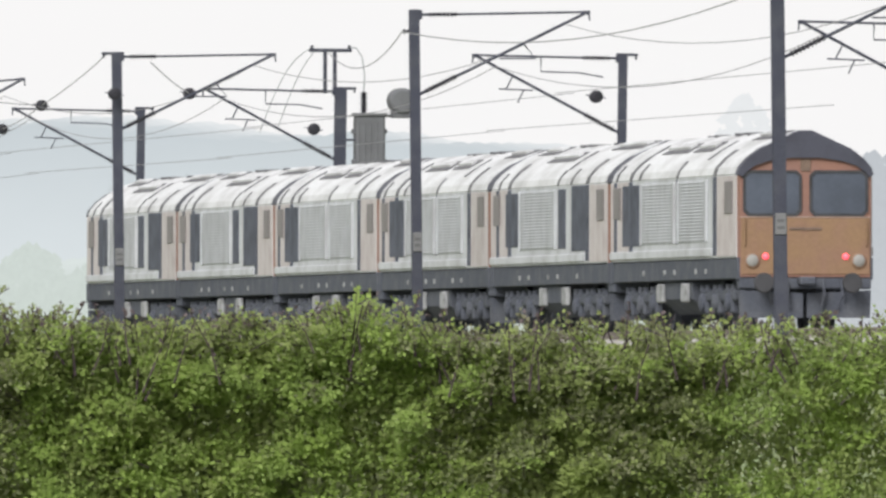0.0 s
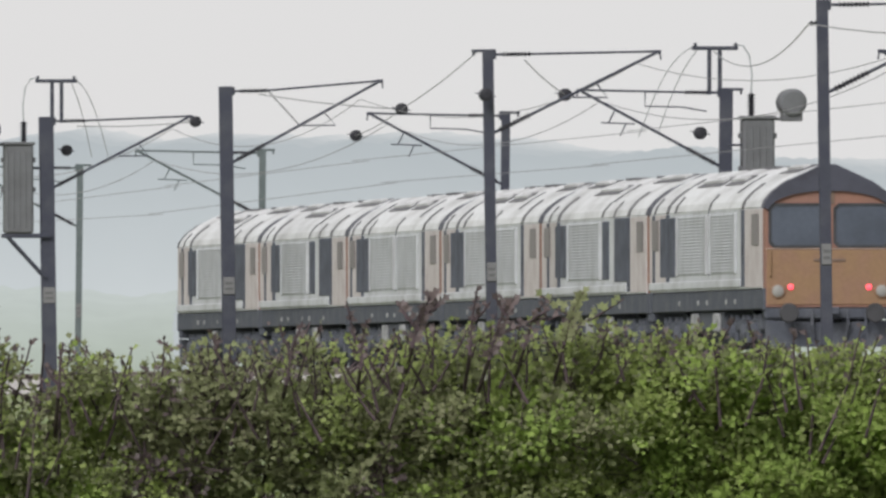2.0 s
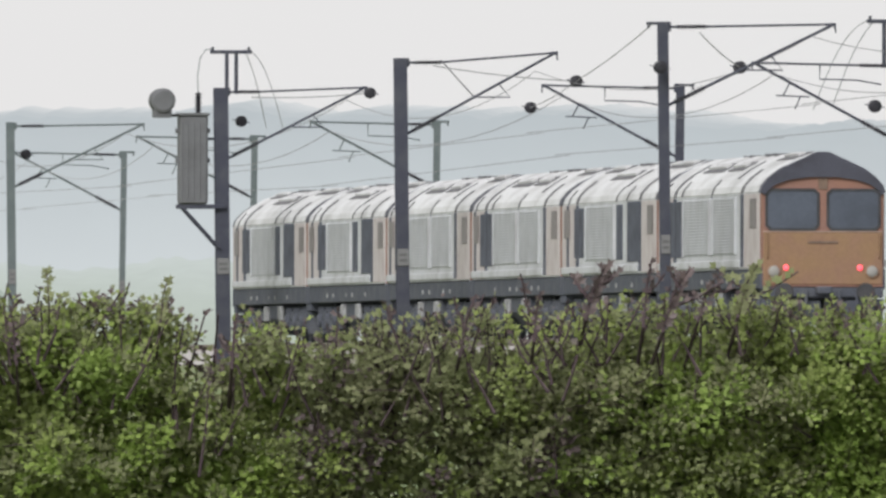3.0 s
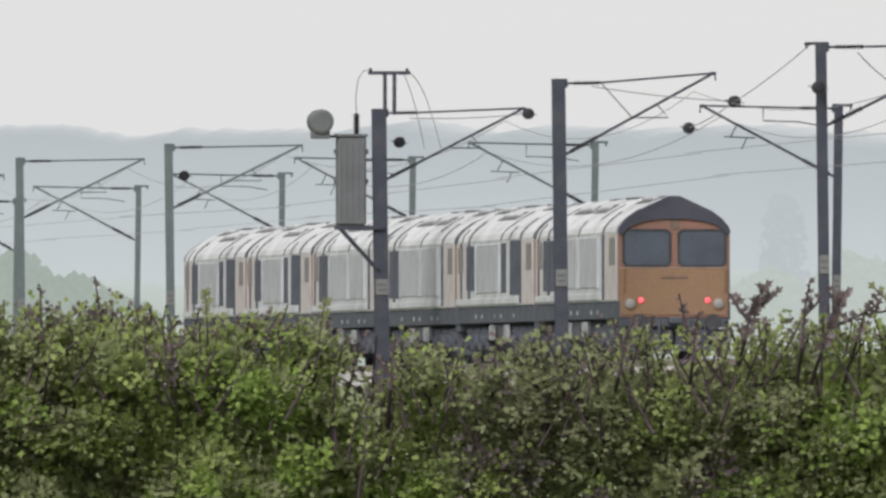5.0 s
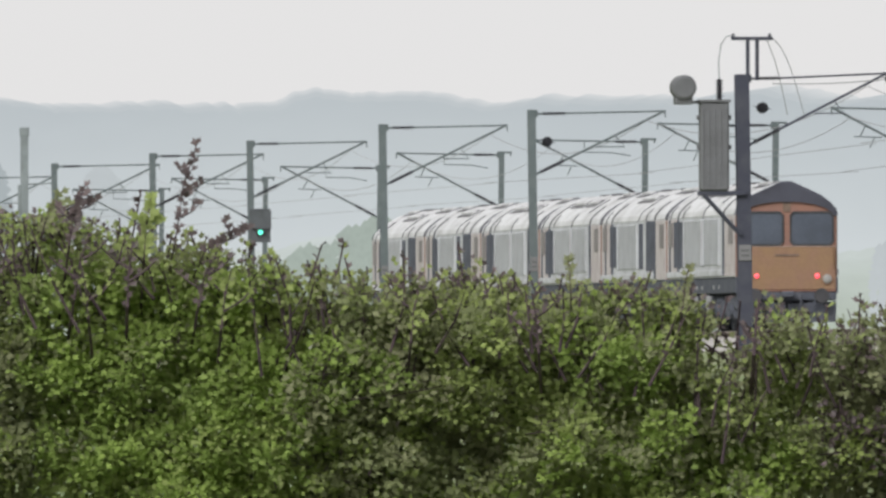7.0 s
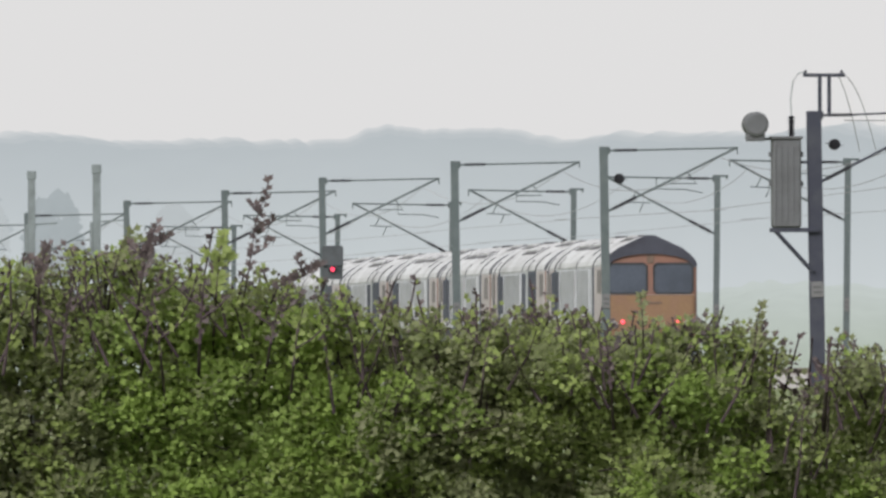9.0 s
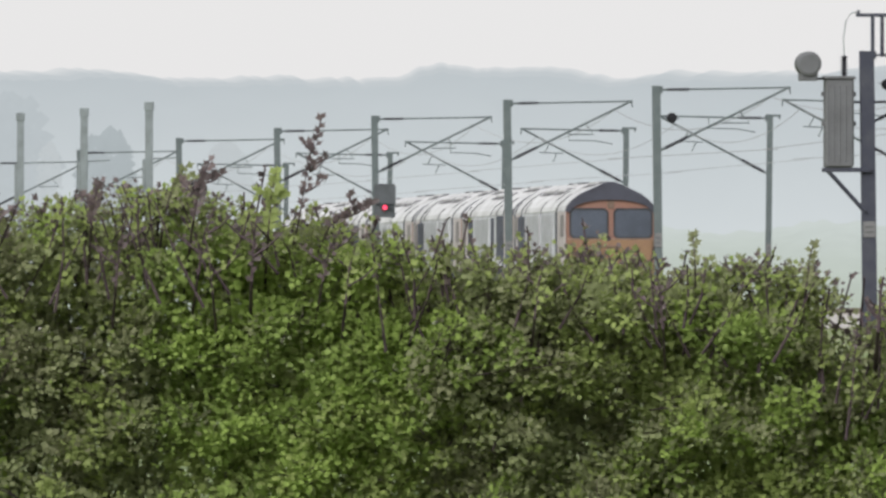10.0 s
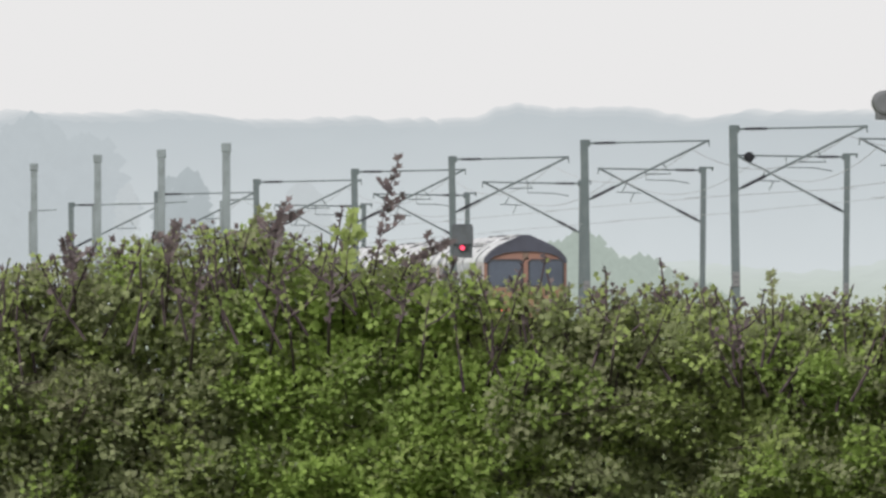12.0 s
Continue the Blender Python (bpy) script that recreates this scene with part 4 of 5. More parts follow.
def distance():
    # each colour below is glow that stands for haze over that distance
    ridge = haze_glow_material("hazy_ridge_air", (0.495, 0.54, 0.567), (0.66, 0.705, 0.72), 10.0, 33.0, 0.02, 0.03)
    low = haze_glow_material("hazy_field_air", (0.60, 0.65, 0.645), (0.45, 0.51, 0.44), 6.5, 13.5, 0.06, 0.08)
    shrub = haze_glow_material("hazy_shrub_air", (0.375, 0.435, 0.395), (0.40, 0.465, 0.41), 1.0, 9.0, 0.12, 0.5)
    grey = haze_glow_material("hazy_wood_air", (0.405, 0.45, 0.47), (0.44, 0.49, 0.50), 0.0, 12.0, 0.06, 0.2)
    pale = haze_glow_material("pale_wood_air", (0.51, 0.55, 0.57), (0.54, 0.585, 0.60), 0.0, 16.0, 0.04, 0.2)
    stand = haze_glow_material("grey_stand_air", (0.45, 0.475, 0.505), (0.49, 0.52, 0.54), 0.0, 14.0, 0.06, 0.25)
    dim = haze_glow_material("dim_wood_air", (0.475, 0.52, 0.545), (0.51, 0.555, 0.57), 0.0, 18.0, 0.05, 0.15)
    wood_belt("backdrop", -420, 620, 2600, 28.0, 1.8, ridge, 5.3, "wooded ridge on the skyline, painted in hazy blue-grey")
    # added copies of the ridge step towards sky colour, a painted hazy edge
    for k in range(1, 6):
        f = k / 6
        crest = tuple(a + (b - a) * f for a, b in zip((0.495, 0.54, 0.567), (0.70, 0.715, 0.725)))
        air = haze_glow_material("ridge_fade_haze", crest, (0.67, 0.705, 0.72), 10.0, 30.0, 0.02, 0.03)
        wood_belt("backdrop", -420, 620, 2600 + 32 * k, 28.3 * (1 + 0.0123 * k) + 0.10 * k, 1.8 + 0.05 * k, air, 5.3, "added ridge copy fading towards sky colour as haze")
    wood_belt("backdrop", -300, 420, 1900, 11.0, 1.6, low, 8.7, "hedgerow belt painted in a pale green haze colour")
    mist = haze_glow_material("hazy_bush_air", (0.52, 0.575, 0.545), (0.49, 0.55, 0.50), 1.0, 9.0, 0.08, 0.4)
    ghost = haze_glow_material("faintest_wood_air", (0.685, 0.70, 0.712), (0.66, 0.685, 0.70), 0.0, 16.0, 0.03, 0.3)
    bush = "rounded green bush with thin haze painted into its colour"
    tree = "bare-looking tree painted in a grey haze colour"
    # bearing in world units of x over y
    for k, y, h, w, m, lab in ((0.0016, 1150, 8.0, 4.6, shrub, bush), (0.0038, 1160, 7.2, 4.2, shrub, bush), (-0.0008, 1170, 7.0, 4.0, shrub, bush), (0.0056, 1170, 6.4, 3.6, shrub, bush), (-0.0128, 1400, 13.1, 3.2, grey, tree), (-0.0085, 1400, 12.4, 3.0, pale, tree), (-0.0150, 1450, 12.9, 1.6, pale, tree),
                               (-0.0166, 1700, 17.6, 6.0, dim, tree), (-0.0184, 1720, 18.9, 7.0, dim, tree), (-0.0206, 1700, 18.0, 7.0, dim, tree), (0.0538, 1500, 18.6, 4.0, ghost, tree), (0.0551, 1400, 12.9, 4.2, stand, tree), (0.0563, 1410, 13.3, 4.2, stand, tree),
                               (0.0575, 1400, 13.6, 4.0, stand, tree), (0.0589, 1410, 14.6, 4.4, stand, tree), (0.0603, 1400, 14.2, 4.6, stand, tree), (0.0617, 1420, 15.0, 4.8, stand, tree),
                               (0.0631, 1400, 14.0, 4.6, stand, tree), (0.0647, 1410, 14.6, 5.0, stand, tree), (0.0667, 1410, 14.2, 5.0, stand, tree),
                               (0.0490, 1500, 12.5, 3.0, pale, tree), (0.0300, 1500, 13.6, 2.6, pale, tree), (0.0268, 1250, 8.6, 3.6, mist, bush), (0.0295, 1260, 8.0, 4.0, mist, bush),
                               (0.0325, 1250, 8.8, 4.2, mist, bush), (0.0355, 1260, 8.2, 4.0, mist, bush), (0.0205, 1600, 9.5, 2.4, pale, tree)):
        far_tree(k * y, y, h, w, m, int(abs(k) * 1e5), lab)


# ---------------------------------------------------------------- hedge
HEDGE_Y = 110.0
# across (m), top height (m) of the closed foliage
CROWN = [(-6.0, 2.1), (-2.17, 2.10), (-1.71, 2.22), (-1.15, 2.28), (-0.79, 2.20), (-0.45, 2.15), (-0.26, 2.07), (0.13, 2.03), (0.58, 2.02), (1.04, 1.99), (1.43, 1.97), (1.52, 1.74), (1.64, 1.64),
         (1.75, 1.86), (2.1, 1.90), (2.6, 1.90), (3.1, 1.95), (3.5, 1.97), (3.85, 2.0), (4.15, 1.96), (4.5, 1.91), (5.0, 1.90), (5.6, 1.92), (6.05, 2.02), (6.45, 1.94), (6.75, 1.85), (7.1, 1.9), (12, 1.95)]


def crown_top(x):
    for (x0, z0), (x1, z1) in zip(CROWN, CROWN[1:]):
        if x0 <= x <= x1:
            return z0 + (z1 - z0) * (x - x0) / (x1 - x0)
    return 2.0


LEAF = np.array([(0, 0, 0), (-0.20, 0.22, 0.04), (-0.44, 0.60, 0.12), (-0.14, 0.64, 0.02), (0, 1.0, -0.04),
                 (0.14, 0.66, 0.02), (0.42, 0.66, 0.12), (0.22, 0.24, 0.04)])
LEAF_FACES = [(0, 1, 2), (0, 2, 3), (0, 3, 4), (0, 4, 5), (0, 5, 6), (0, 6, 7)]


def leaves_mesh(name, pos, way, up, size, mat, LEAF=LEAF, LEAF_FACES=LEAF_FACES):
    """One mesh of many lobed leaves: place, direction of the tip, facing, length."""
    way = way / np.linalg.norm(way, axis=1, keepdims=True)
    side = np.cross(way, up)
    side /= np.linalg.norm(side, axis=1, keepdims=True) + 1e-9
    nrm = np.cross(side, way)
    v = (pos[:, None, :] + size[:, None, None] * (LEAF[None, :, 0:1] * side[:, None, :] + LEAF[None, :, 1:2] * way[:, None, :] + LEAF[None, :, 2:3] * nrm[:, None, :]))
    n = len(pos)
    verts = v.reshape(-1, 3)
    tri = np.array(LEAF_FACES)[None] + (np.arange(n) * len(LEAF))[:, None, None]
    tri = tri.reshape(-1, 3)
    me = bpy.data.meshes.new(name)
    me.vertices.add(len(verts))
    me.vertices.foreach_set("co", verts.ravel())
    me.loops.add(tri.size)
    me.loops.foreach_set("vertex_index", tri.ravel())
    me.polygons.add(len(tri))
    me.polygons.foreach_set("loop_start", np.arange(0, tri.size, 3))
    me.update(calc_edges=True)
    me.materials.append(mat)
    return me


def hedge_bush(x0, x1, density, mats, shoots, seed, label, thin=0.0):
    """One bush of the hedge between x0 and x1: stems, twigs, leaf rosettes and upright shoots."""
    rng = np.random.default_rng(seed)
    rnd = random.Random(seed)
    root = thing("hawthorn_bush", label, "bush", pose((x0 + x1) / 2, HEDGE_Y, 0), "hedge bushes")
    cx = (x0 + x1) / 2
    width = x1 - x0
    stems = Build()
    twig_pts = []
    n_st = max(4, int(width * 5))
    for i in range(n_st):
        x = x0 + width * (i + rnd.random()) / n_st
        y = rnd.uniform(0.3, 0.9) if i % 6 else rnd.uniform(0.08, 0.25)
        top = crown_top(x) - rnd.uniform(-0.02, 0.25)
        pts = [Vector((x - cx, y + 0.65, -0.05))]
        lean = rnd.uniform(-0.25, 0.25)
        for k in range(1, 7):
            z = top * k / 6
            pts.append(Vector((x - cx + lean * (k / 6) ** 1.5 + rnd.uniform(-0.03, 0.03), y + 0.65 * (1 - (k / 6) ** 3) + rnd.uniform(-0.06, 0.06), z)))
        stems.tube(pts, rnd.uniform(0.013, 0.024), 5, 0.004)
        for _ in range(7):
            k = rnd.uniform(0.45, 0.95)
            j = int(k * 6)
            p = pts[j].lerp(pts[min(6, j + 1)], k * 6 - j)
            q = p + Vector((rnd.uniform(-0.32, 0.32), rnd.uniform(-0.30, 0.22), rnd.uniform(0.02, 0.30)))
            q.z = min(q.z, crown_top(q.x + cx) + 0.03)
            mid = p.lerp(q, 0.5) + Vector((0, 0, rnd.uniform(-0.03, 0.03)))
            stems.tube([p, mid, q], 0.006, 4, 0.0025)
            twig_pts += [mid, q]
    part("branchwork", stems, MAT["bark"], root, "dark brown branching stems", kind="stuff")
    # sprays: short twigs that reach outwards and carry leaves round them
    area = width * 1.35
    n = int(density * 2.8 * area)
    xs = rng.uniform(x0, x1, n)
    tops = np.array([crown_top(x) for x in xs])
    k = 1 - rng.random(n) ** 1.15
    ragged = np.array([noise.noise(Vector((x * 7.0, 1.3 * seed, 0.5))) for x in xs])
    zs = 0.66 + (tops - 0.07 + 0.05 * ragged - 0.66) * k
    bulge = np.array([0.75 * noise.noise(Vector((x * 3.0, 4.1, z * 4.2))) + 0.45 * noise.noise(Vector((x * 7.5, 9.3, z * 10.5))) for x, z in zip(xs, zs)])
    foot = np.clip((1.62 - zs) / 0.45, 0, 1)
    ys = 0.20 - 0.42 * bulge + 0.20 * foot + rng.uniform(-0.05, 0.10, n) + 0.25 * np.clip((zs - tops + 0.2) / 0.2, 0, 1) * rng.random(n)
    keep = bulge + rng.uniform(-0.14, 0.14, n) > -0.25 + thin + 0.10 * foot
    xs, ys, zs, bulge = xs[keep], ys[keep], zs[keep], bulge[keep]
    c0 = np.stack([xs - cx, ys, zs], 1)
    axis = rng.normal(size=(len(c0), 3)) * np.array([0.9, 0.35, 0.3]) + np.array([0, -0.55, 0.35])
    axis /= np.linalg.norm(axis, axis=1, keepdims=True)
    length = rng.uniform(0.05, 0.15, len(c0))
    tw = Build()
    for p, a, l in list(zip(c0, axis, length))[::4]:
        tw.tube([tuple(p - a * 0.10), tuple(p + a * l)], 0.0035, 3, 0.0015)
    part("twig_growth", tw, MAT["bark"], root, kind="stuff")
    per = rng.integers(18, 36, len(c0))
    idx = np.repeat(np.arange(len(c0)), per)
    m = len(idx)
    along = rng.beta(1.6, 1.0, m)
    out = rng.normal(size=(m, 3))
    pos = c0[idx] + axis[idx] * (along * length[idx])[:, None] + out * 0.021
    way = out * 0.75 + axis[idx] * 0.9 + rng.normal(size=(m, 3)) * 0.35
    up = rng.normal(size=(m, 3)) * 0.40 + np.array([0, -0.75, 0.85])
    size = rng.uniform(0.019, 0.038, m) * (0.8 + 0.4 * rng.random(len(c0)))[idx]
    tone = rng.random(len(c0))
    # broad noise mixes light and dull leaf colours, painting in soft shaded hollows
    broad = np.array([noise.noise(Vector((x * 2.1, 7.7, z * 2.9))) for x, z in zip(xs, zs)])
    pick = 0.62 * tone[idx] + 0.16 * rng.random(m) + 0.11 + 0.25 * bulge[idx] + 0.62 * broad[idx]
    # the shaded inside of the bush
    q = int(density * area * 34)
    fx, fz = rng.uniform(x0, x1, q), rng.random(q) ** 0.9
    ft = np.array([crown_top(x) for x in fx])
    fz = 0.6 + (ft - 0.15 - 0.6) * fz
    fy = rng.uniform(0.22, 0.75, q) + 0.18 * np.clip((1.62 - fz) / 0.45, 0, 1)
    fill = new("inner_foliage", leaves_mesh("inner_foliage", np.stack([fx - cx, fy, fz], 1), rng.normal(size=(q, 3)),
                                            rng.normal(size=(q, 3)) * 0.6 + np.array([0, -0.5, 0.6]), rng.uniform(0.034, 0.056, q), MAT[mats[2]]))
    fill.parent = root
    tagged(fill, kind="stuff")
    order = np.digitize(pick, mats[1])
    # young growth along the top is still dull or brown
    high = pos[:, 2] - np.array([crown_top(x + cx) for x in pos[:, 0]])
    order[rng.random(m) < np.clip(0.62 + high * 2.2, 0, 0.5)] = -2
    order[rng.random(m) < np.clip(0.38 + high * 3.0, 0, 0.34)] = -1
    for i, mt in ((-2, "leaf_dull"), (-1, "bud"), *enumerate(mats[0])):
        sel = order == i
        if sel.sum():
            ob = new("foliage", leaves_mesh("foliage", pos[sel], way[sel], up[sel], size[sel], MAT[mt]))
            ob.parent = root
            tagged(ob, kind="stuff")
    # upright shoots over the top with small leaves and brown tips
    sh = Build()
    P, W, U, S = [], [], [], []
    count = int(shoots * 1.7 * width)
    for i in range(count):
        x = rnd.uniform(x0, x1)
        y = rnd.uniform(0.12, 0.6) if i % 4 else rnd.uniform(-0.1, 0.15)
        deep = rnd.uniform(0.0, 0.26)
        z0 = crown_top(x) - 0.22 - deep
        ln = rnd.uniform(0.15, 0.26) + (rnd.random() ** 5) * 0.14 + deep
        lean = Vector((rnd.uniform(-0.6, 0.6), rnd.uniform(-0.2, 0.2), 1)).normalized()
        a = Vector((x - cx, y, z0))
        b = a + lean * ln
        mid = a.lerp(b, 0.5) + Vector((rnd.uniform(-0.035, 0.035), 0, 0))
        sh.tube([a, mid, b], 0.0065, 4, 0.0035)
        for j in range(int(ln * 44)):
            kk = rnd.uniform(0.25, 1.0)
            p = a.lerp(mid, kk * 2) if kk < 0.5 else mid.lerp(b, kk * 2 - 1)
            P.append(tuple(p))
            W.append((rnd.uniform(-1, 1), rnd.uniform(-1, 0.6), rnd.uniform(0.1, 1.1)))
            U.append((rnd.uniform(-0.6, 0.6), -0.5, rnd.uniform(0.1, 1)))
            S.append(rnd.uniform(0.022, 0.042))
    part("shoot_growth", sh, MAT["bark"], root, "upright brown shoots", kind="stuff")
    P, W, U, S = (np.array(a) for a in (P, W, U, S))
    low_z = np.array([crown_top(p[0] + cx) for p in P])
    sel = rng.random(len(P)) < np.clip(0.35 + (P[:, 2] - low_z) * 6, 0.15, 0.85)
    for flag, mt in ((sel, "bud"), (~sel, mats[0][0])):
        ob = new("shoot_leaves", leaves_mesh("shoot_leaves", P[flag], W[flag], U[flag], S[flag], MAT[mt]))
        ob.parent = root
        tagged(ob, kind="stuff")
    return root


def sprig(x, y, z, length, lean, leaves, thick, size, mat, seed, label, side=()):
    """A single shoot that stands clear of the hedge."""
    rnd = random.Random(seed)
    root = thing("hawthorn_shoot", label, "shoot", pose(x, HEDGE_Y + y, 0), "hedge shoots")
    pts = [Vector((-lean * 1.5, 1.15 - y, 0.1)), Vector((-lean * 0.9, 1.0 - y, z * 0.5)), Vector((-lean * 0.3, 0.6 - y, z * 0.78)), Vector((lean * 0.35, 0.0, z - 0.05)), Vector((lean * 0.6, 0, z + length * 0.5)), Vector((lean, 0, z + length))]
    st = Build().tube(pts, thick, 6, thick * 0.35)
    tips = [(pts[3], pts[5])]
    for k, dx, dz in side:
        p = pts[3].lerp(pts[5], k)
        q = p + Vector((dx, 0.02, dz))
        st.tube([p, p.lerp(q, 0.5) + Vector((0, 0, -0.01)), q], thick * 0.6, 5, thick * 0.3)
        tips.append((p, q))
    part("stem", st, MAT["bark"], root)
    P, W, U, S = [], [], [], []
    for i, (p, q) in enumerate(tips):
        n = max(4, leaves * 2 // 3) if i else leaves * 2
        for j in range(n):
            k = 0.04 + 0.96 * (j + rnd.uniform(-0.4, 0.4)) / n
            sgn = 1 if j % 2 else -1
            P.append(tuple(p.lerp(q, min(1, max(0, k)))))
            W.append((sgn * rnd.uniform(0.35, 1), rnd.uniform(-0.6, 0.3), rnd.uniform(0.25, 1.1)))
            U.append((rnd.uniform(-0.5, 0.5), -0.8, rnd.uniform(0, 0.8)))
            S.append(rnd.uniform(0.7, 1.2) * size)
    ob = new("leaves", leaves_mesh("leaves", *(np.array(a) for a in (P, W, U, S)), MAT[mat]))
    ob.parent = root
    tagged(ob, "small brownish leaves")
    return root


def hedge():
    mid = (("leaf", "leaf_dull", "leaf_bright"), (0.50, 0.80), "leaf")
    dull = (("leaf", "leaf_dull", "bud"), (0.45, 0.90), "leaf_dull")
    bright = (("leaf", "leaf_bright", "leaf_dull"), (0.35, 0.95), "leaf")
    brown = (("leaf_dull", "bud", "leaf"), (0.50, 0.72), "leaf_dull")
    shady = (("leaf", "leaf_dull", "leaf_bright"), (0.40, 0.92), "leaf_dull")
    mixed = (("leaf", "leaf_dull", "leaf_bright"), (0.42, 0.72), "leaf")
    plan = [(-6.0, -2.6, 110, mid, 10), (-2.6, -1.2, 240, shady, 36), (-1.2, -0.1, 240, bright, 32), (-0.1, 0.7, 250, shady, 26), (0.7, 1.60, 255, mixed, 28),
            (1.64, 1.95, 200, mid, 30), (1.95, 2.75, 170, brown, 36), (2.75, 3.05, 180, dull, 38), (3.05, 3.45, 210, shady, 36), (3.45, 4.1, 230, mixed, 30), (4.1, 5.2, 250, bright, 20), (5.2, 6.5, 250, bright, 18),
            (6.5, 8.2, 240, mid, 18), (8.2, 12.0, 110, bright, 10)]
    names = {id(mid): "mid-green hawthorn hedge bush in young leaf", id(dull): "thin dull-olive hawthorn hedge bush with brown shoots",
             id(brown): "thin brownish hawthorn hedge bush with dark stems", id(shady): "mid-green hawthorn hedge bush in young leaf", id(mixed): "young-leaved hawthorn hedge bush with some brown shoots", id(bright): "dense fresh green hawthorn hedge bush"}
    for i, (a, b, dens, mats, shoots) in enumerate(plan):
        hedge_bush(a, b, dens, mats, shoots, 20 + i, names[id(mats)], {id(dull): 0.06, id(brown): 0.18}.get(id(mats), 0.0))
    sprig(-0.69, -0.1, 2.2, 0.38, 0.15, 11, 0.007, 0.038, "bud", 3, "tall brown-leaved shoot above the hedge", ((0.25, 0.09, 0.07), (0.45, 0.08, 0.07), (0.62, -0.05, 0.06)))
    sprig(-0.62, -0.1, 2.17, 0.05, 0.30, 9, 0.007, 0.04, "bud", 14, "drooping brown shoot on the hedge", ((0.4, 0.08, 0.05), (0.6, -0.04, 0.07)))
    sprig(-0.78, -0.12, 2.14, 0.21, 0.05, 11, 0.008, 0.05, "leaf", 13, "leafy green shoot above the hedge", ((0.4, 0.07, 0.07), (0.5, -0.06, 0.05)))
    sprig(-0.84, -0.14, 1.95, 0.20, 0.03, 5, 0.011, 0.036, "bud", 18, "bare dark stem in the hedge", ((0.4, 0.12, 0.10), (0.6, -0.12, 0.09)))
    sprig(-1.08, -0.16, 1.98, 0.22, 0.1, 5, 0.009, 0.034, "bud", 31, "bare dark stem in the hedge", ((0.3, -0.12, 0.09), (0.6, 0.1, 0.08)))
    sprig(-0.97, -0.16, 1.9, 0.18, -0.05, 5, 0.009, 0.034, "leaf", 32, "bare dark stem in the hedge", ((0.3, 0.12, 0.09), (0.6, -0.09, 0.08)))
    sprig(-0.58, -0.16, 1.95, 0.16, 0.11, 5, 0.009, 0.034, "bud", 33, "bare dark stem in the hedge", ((0.3, -0.12, 0.09), (0.6, 0.1, 0.08)))
    sprig(-0.47, -0.16, 1.86, 0.18, 0.06, 5, 0.009, 0.034, "leaf", 34, "bare dark stem in the hedge", ((0.3, 0.12, 0.09), (0.6, -0.09, 0.08)))
    sprig(-1.4, -0.16, 1.93, 0.22, 0.06, 5, 0.009, 0.034, "bud", 35, "bare dark stem in the hedge", ((0.3, -0.12, 0.09), (0.6, 0.1, 0.08)))
    sprig(0.3, -0.16, 1.8, 0.16, 0.05, 5, 0.009, 0.034, "leaf", 36, "bare dark stem in the hedge", ((0.3, 0.12, 0.09), (0.6, -0.09, 0.08)))
    sprig(0.85, -0.16, 1.76, 0.18, -0.04, 5, 0.009, 0.034, "bud", 37, "bare dark stem in the hedge", ((0.3, -0.12, 0.09), (0.6, 0.1, 0.08)))
    sprig(-1.10, -0.12, 2.20, 0.19, 0.10, 12, 0.009, 0.042, "bud", 41, "brown-budded shoot above the hedge", ((0.4, -0.08, 0.06), (0.6, 0.08, 0.04)))
    sprig(-1.50, -0.10, 2.18, 0.13, 0.06, 10, 0.008, 0.040, "bud", 42, "brown-budded shoot above the hedge", ((0.4, -0.07, 0.05),))
    sprig(-1.85, -0.10, 2.10, 0.15, -0.05, 10, 0.008, 0.040, "bud", 43, "brown-budded shoot above the hedge", ((0.4, 0.07, 0.06),))
    sprig(-1.22, -0.05, 2.25, 0.12, 0.13, 9, 0.008, 0.036, "leaf_dull", 4, "leafy shoot above the hedge", ((0.6, 0.09, 0.02),))
    sprig(0.975, -0.05, 2.0, 0.10, -0.02, 7, 0.006, 0.036, "leaf_dull", 5, "small shoot with a leaf tuft")
    sprig(2.60, -0.1, 1.80, 0.20, 0.10, 7, 0.014, 0.026, "bud", 6, "thick brown bare shoot", ((0.4, -0.03, 0.08),))
    sprig(3.10, -0.1, 1.95, 0.17, 0.13, 12, 0.016, 0.042, "bud", 7, "forked brown shoot above the hedge", ((0.3, -0.09, 0.12), (0.6, 0.08, 0.06)))
    sprig(3.40, -0.15, 1.90, 0.20, 0.16, 12, 0.014, 0.042, "bud", 8, "forked brown shoot above the hedge", ((0.4, 0.2, 0.10), (0.7, -0.05, 0.08)))
    sprig(3.72, -0.1, 1.96, 0.16, 0.12, 14, 0.011, 0.044, "leaf_dull", 9, "leaning leafy shoot on the hedge", ((0.3, 0.22, 0.12), (0.5, -0.14, 0.10)))
    sprig(6.05, -0.1, 1.95, 0.14, 0.02, 9, 0.008, 0.04, "leaf_bright", 10, "fresh green shoot above the hedge", ((0.5, 0.07, 0.05),))
    sprig(3.36, -0.12, 1.92, 0.22, 0.05, 8, 0.012, 0.03, "bud", 15, "upright brown shoot above the hedge", ((0.5, 0.07, 0.08),))
    sprig(2.92, -0.12, 1.86, 0.15, 0.04, 7, 0.011, 0.03, "bud", 16, "upright brown shoot above the hedge", ((0.5, -0.06, 0.07),))
    sprig(3.55, -0.12, 1.94, 0.15, 0.14, 8, 0.011, 0.032, "bud", 17, "leaning brown shoot above the hedge", ((0.6, 0.10, 0.02),))
    sprig(1.70, -0.1, 1.75, 0.17, 0.03, 3, 0.014, 0.03, "bud", 11, "cut brown stem beside a gap", ((0.2, -0.06, 0.08),))
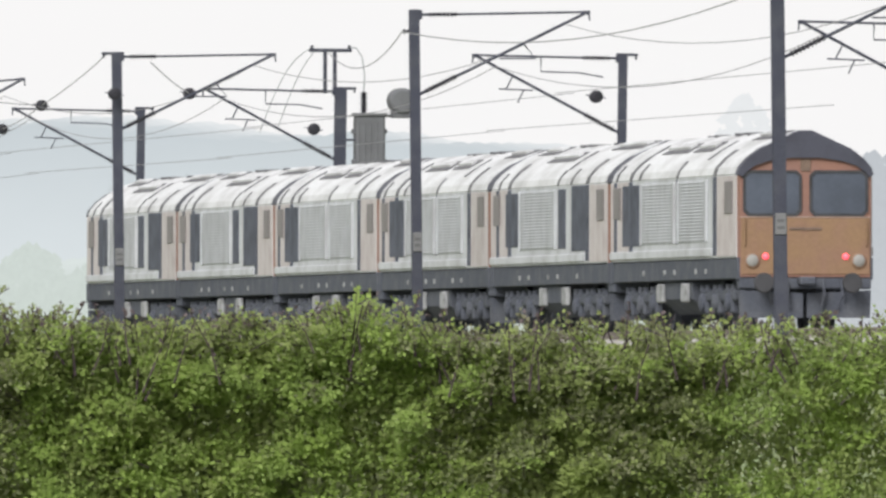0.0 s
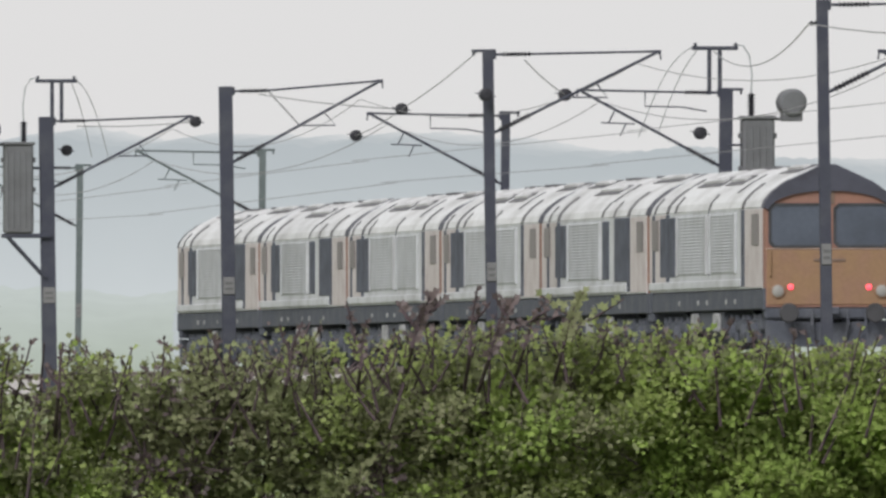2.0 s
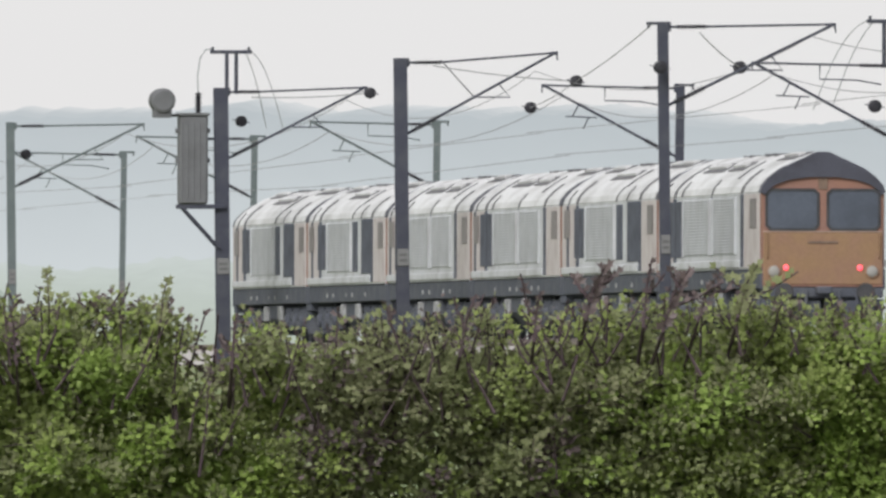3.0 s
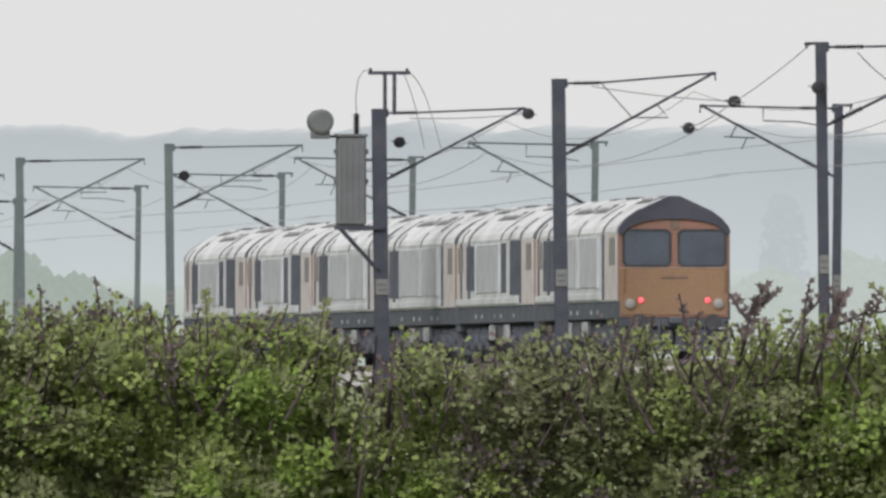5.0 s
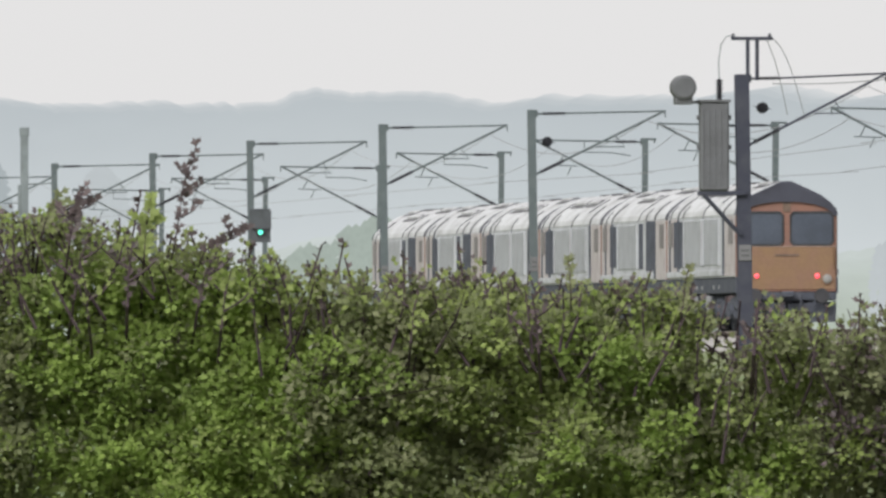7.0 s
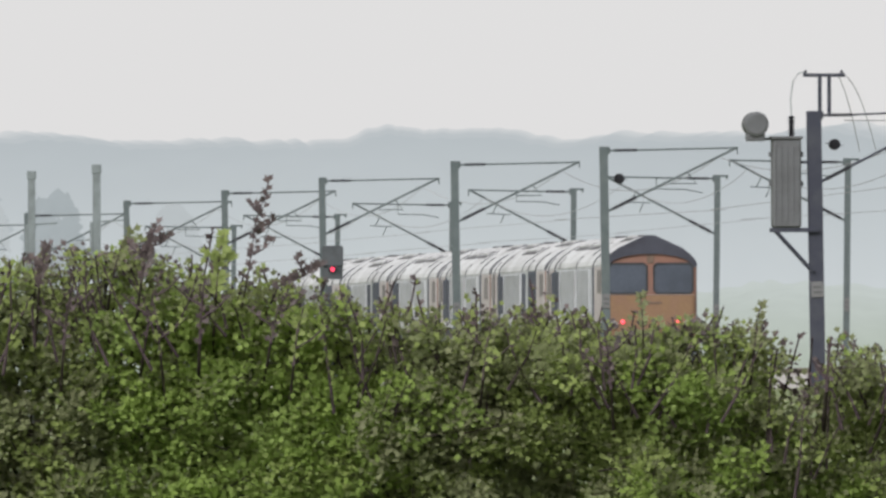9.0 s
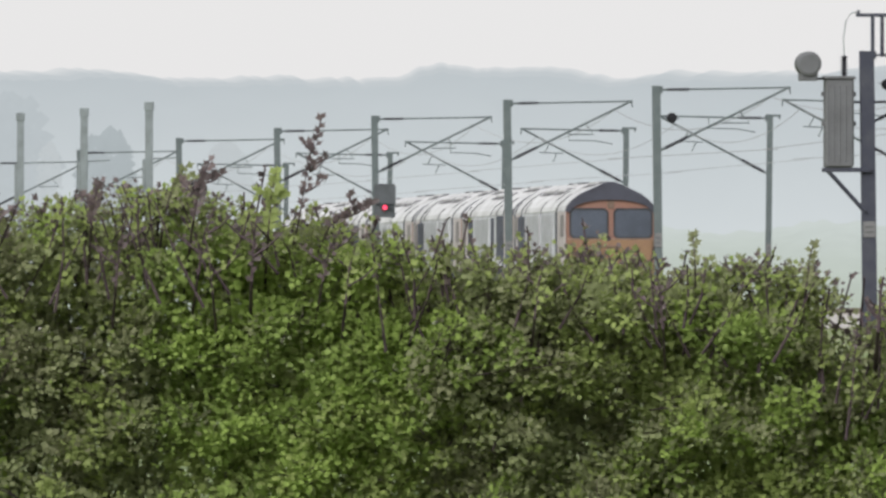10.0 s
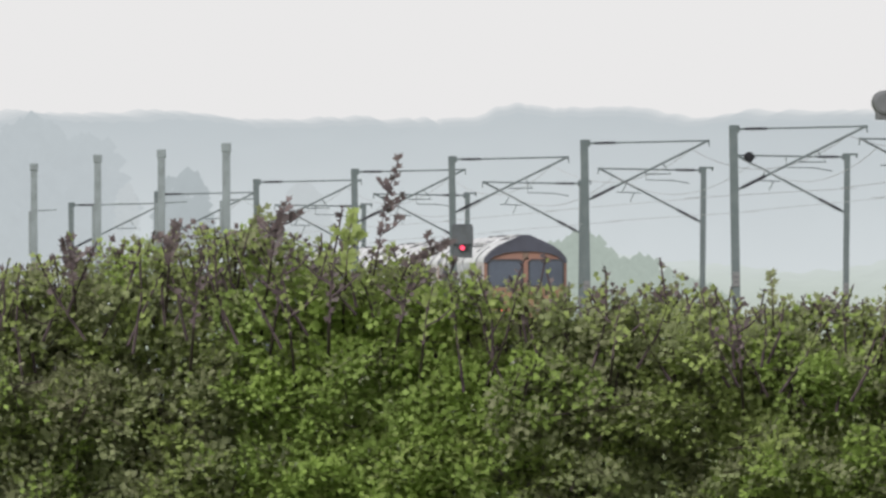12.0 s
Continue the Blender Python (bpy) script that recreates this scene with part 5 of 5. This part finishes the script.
    sprig(1.40, -0.1, 1.92, 0.14, 0.05, 9, 0.008, 0.034, "leaf_dull", 12, "leafy shoot at a gap")


# ---------------------------------------------------------------- build
ground()
distance()
overhead_line()
tall_masts()
drums()
lens_wheel = signal_head(382.1, -2.9)
TRAIN = [locomotive(line_pose(0, 0))]
for i in range(1, 6):
    TRAIN.append(copy_thing(TRAIN[0], line_pose(i * PITCH, 0)))
hedge()

TURNED = (False, True, False, False, True, True)


def loco_at(i, t):
    s = START + SPEED * t + i * PITCH
    if TURNED[i]:
        return line_pose(s + LOCO, 0, 0, 180)
    return line_pose(s, 0)


def motions():
    for i, ob in enumerate(TRAIN):
        walk(ob, [(t, loco_at(i, t)) for t in range(0, 13)])
    c = lens_wheel.matrix_basis.translation
    walk(lens_wheel, [(t, pose(c.x, c.y, c.z, 0, a, 0)) for t, a in ((0, 0), (8.7, 0), (8.75, -45), (8.8, -90), (12, -90))])


motions()
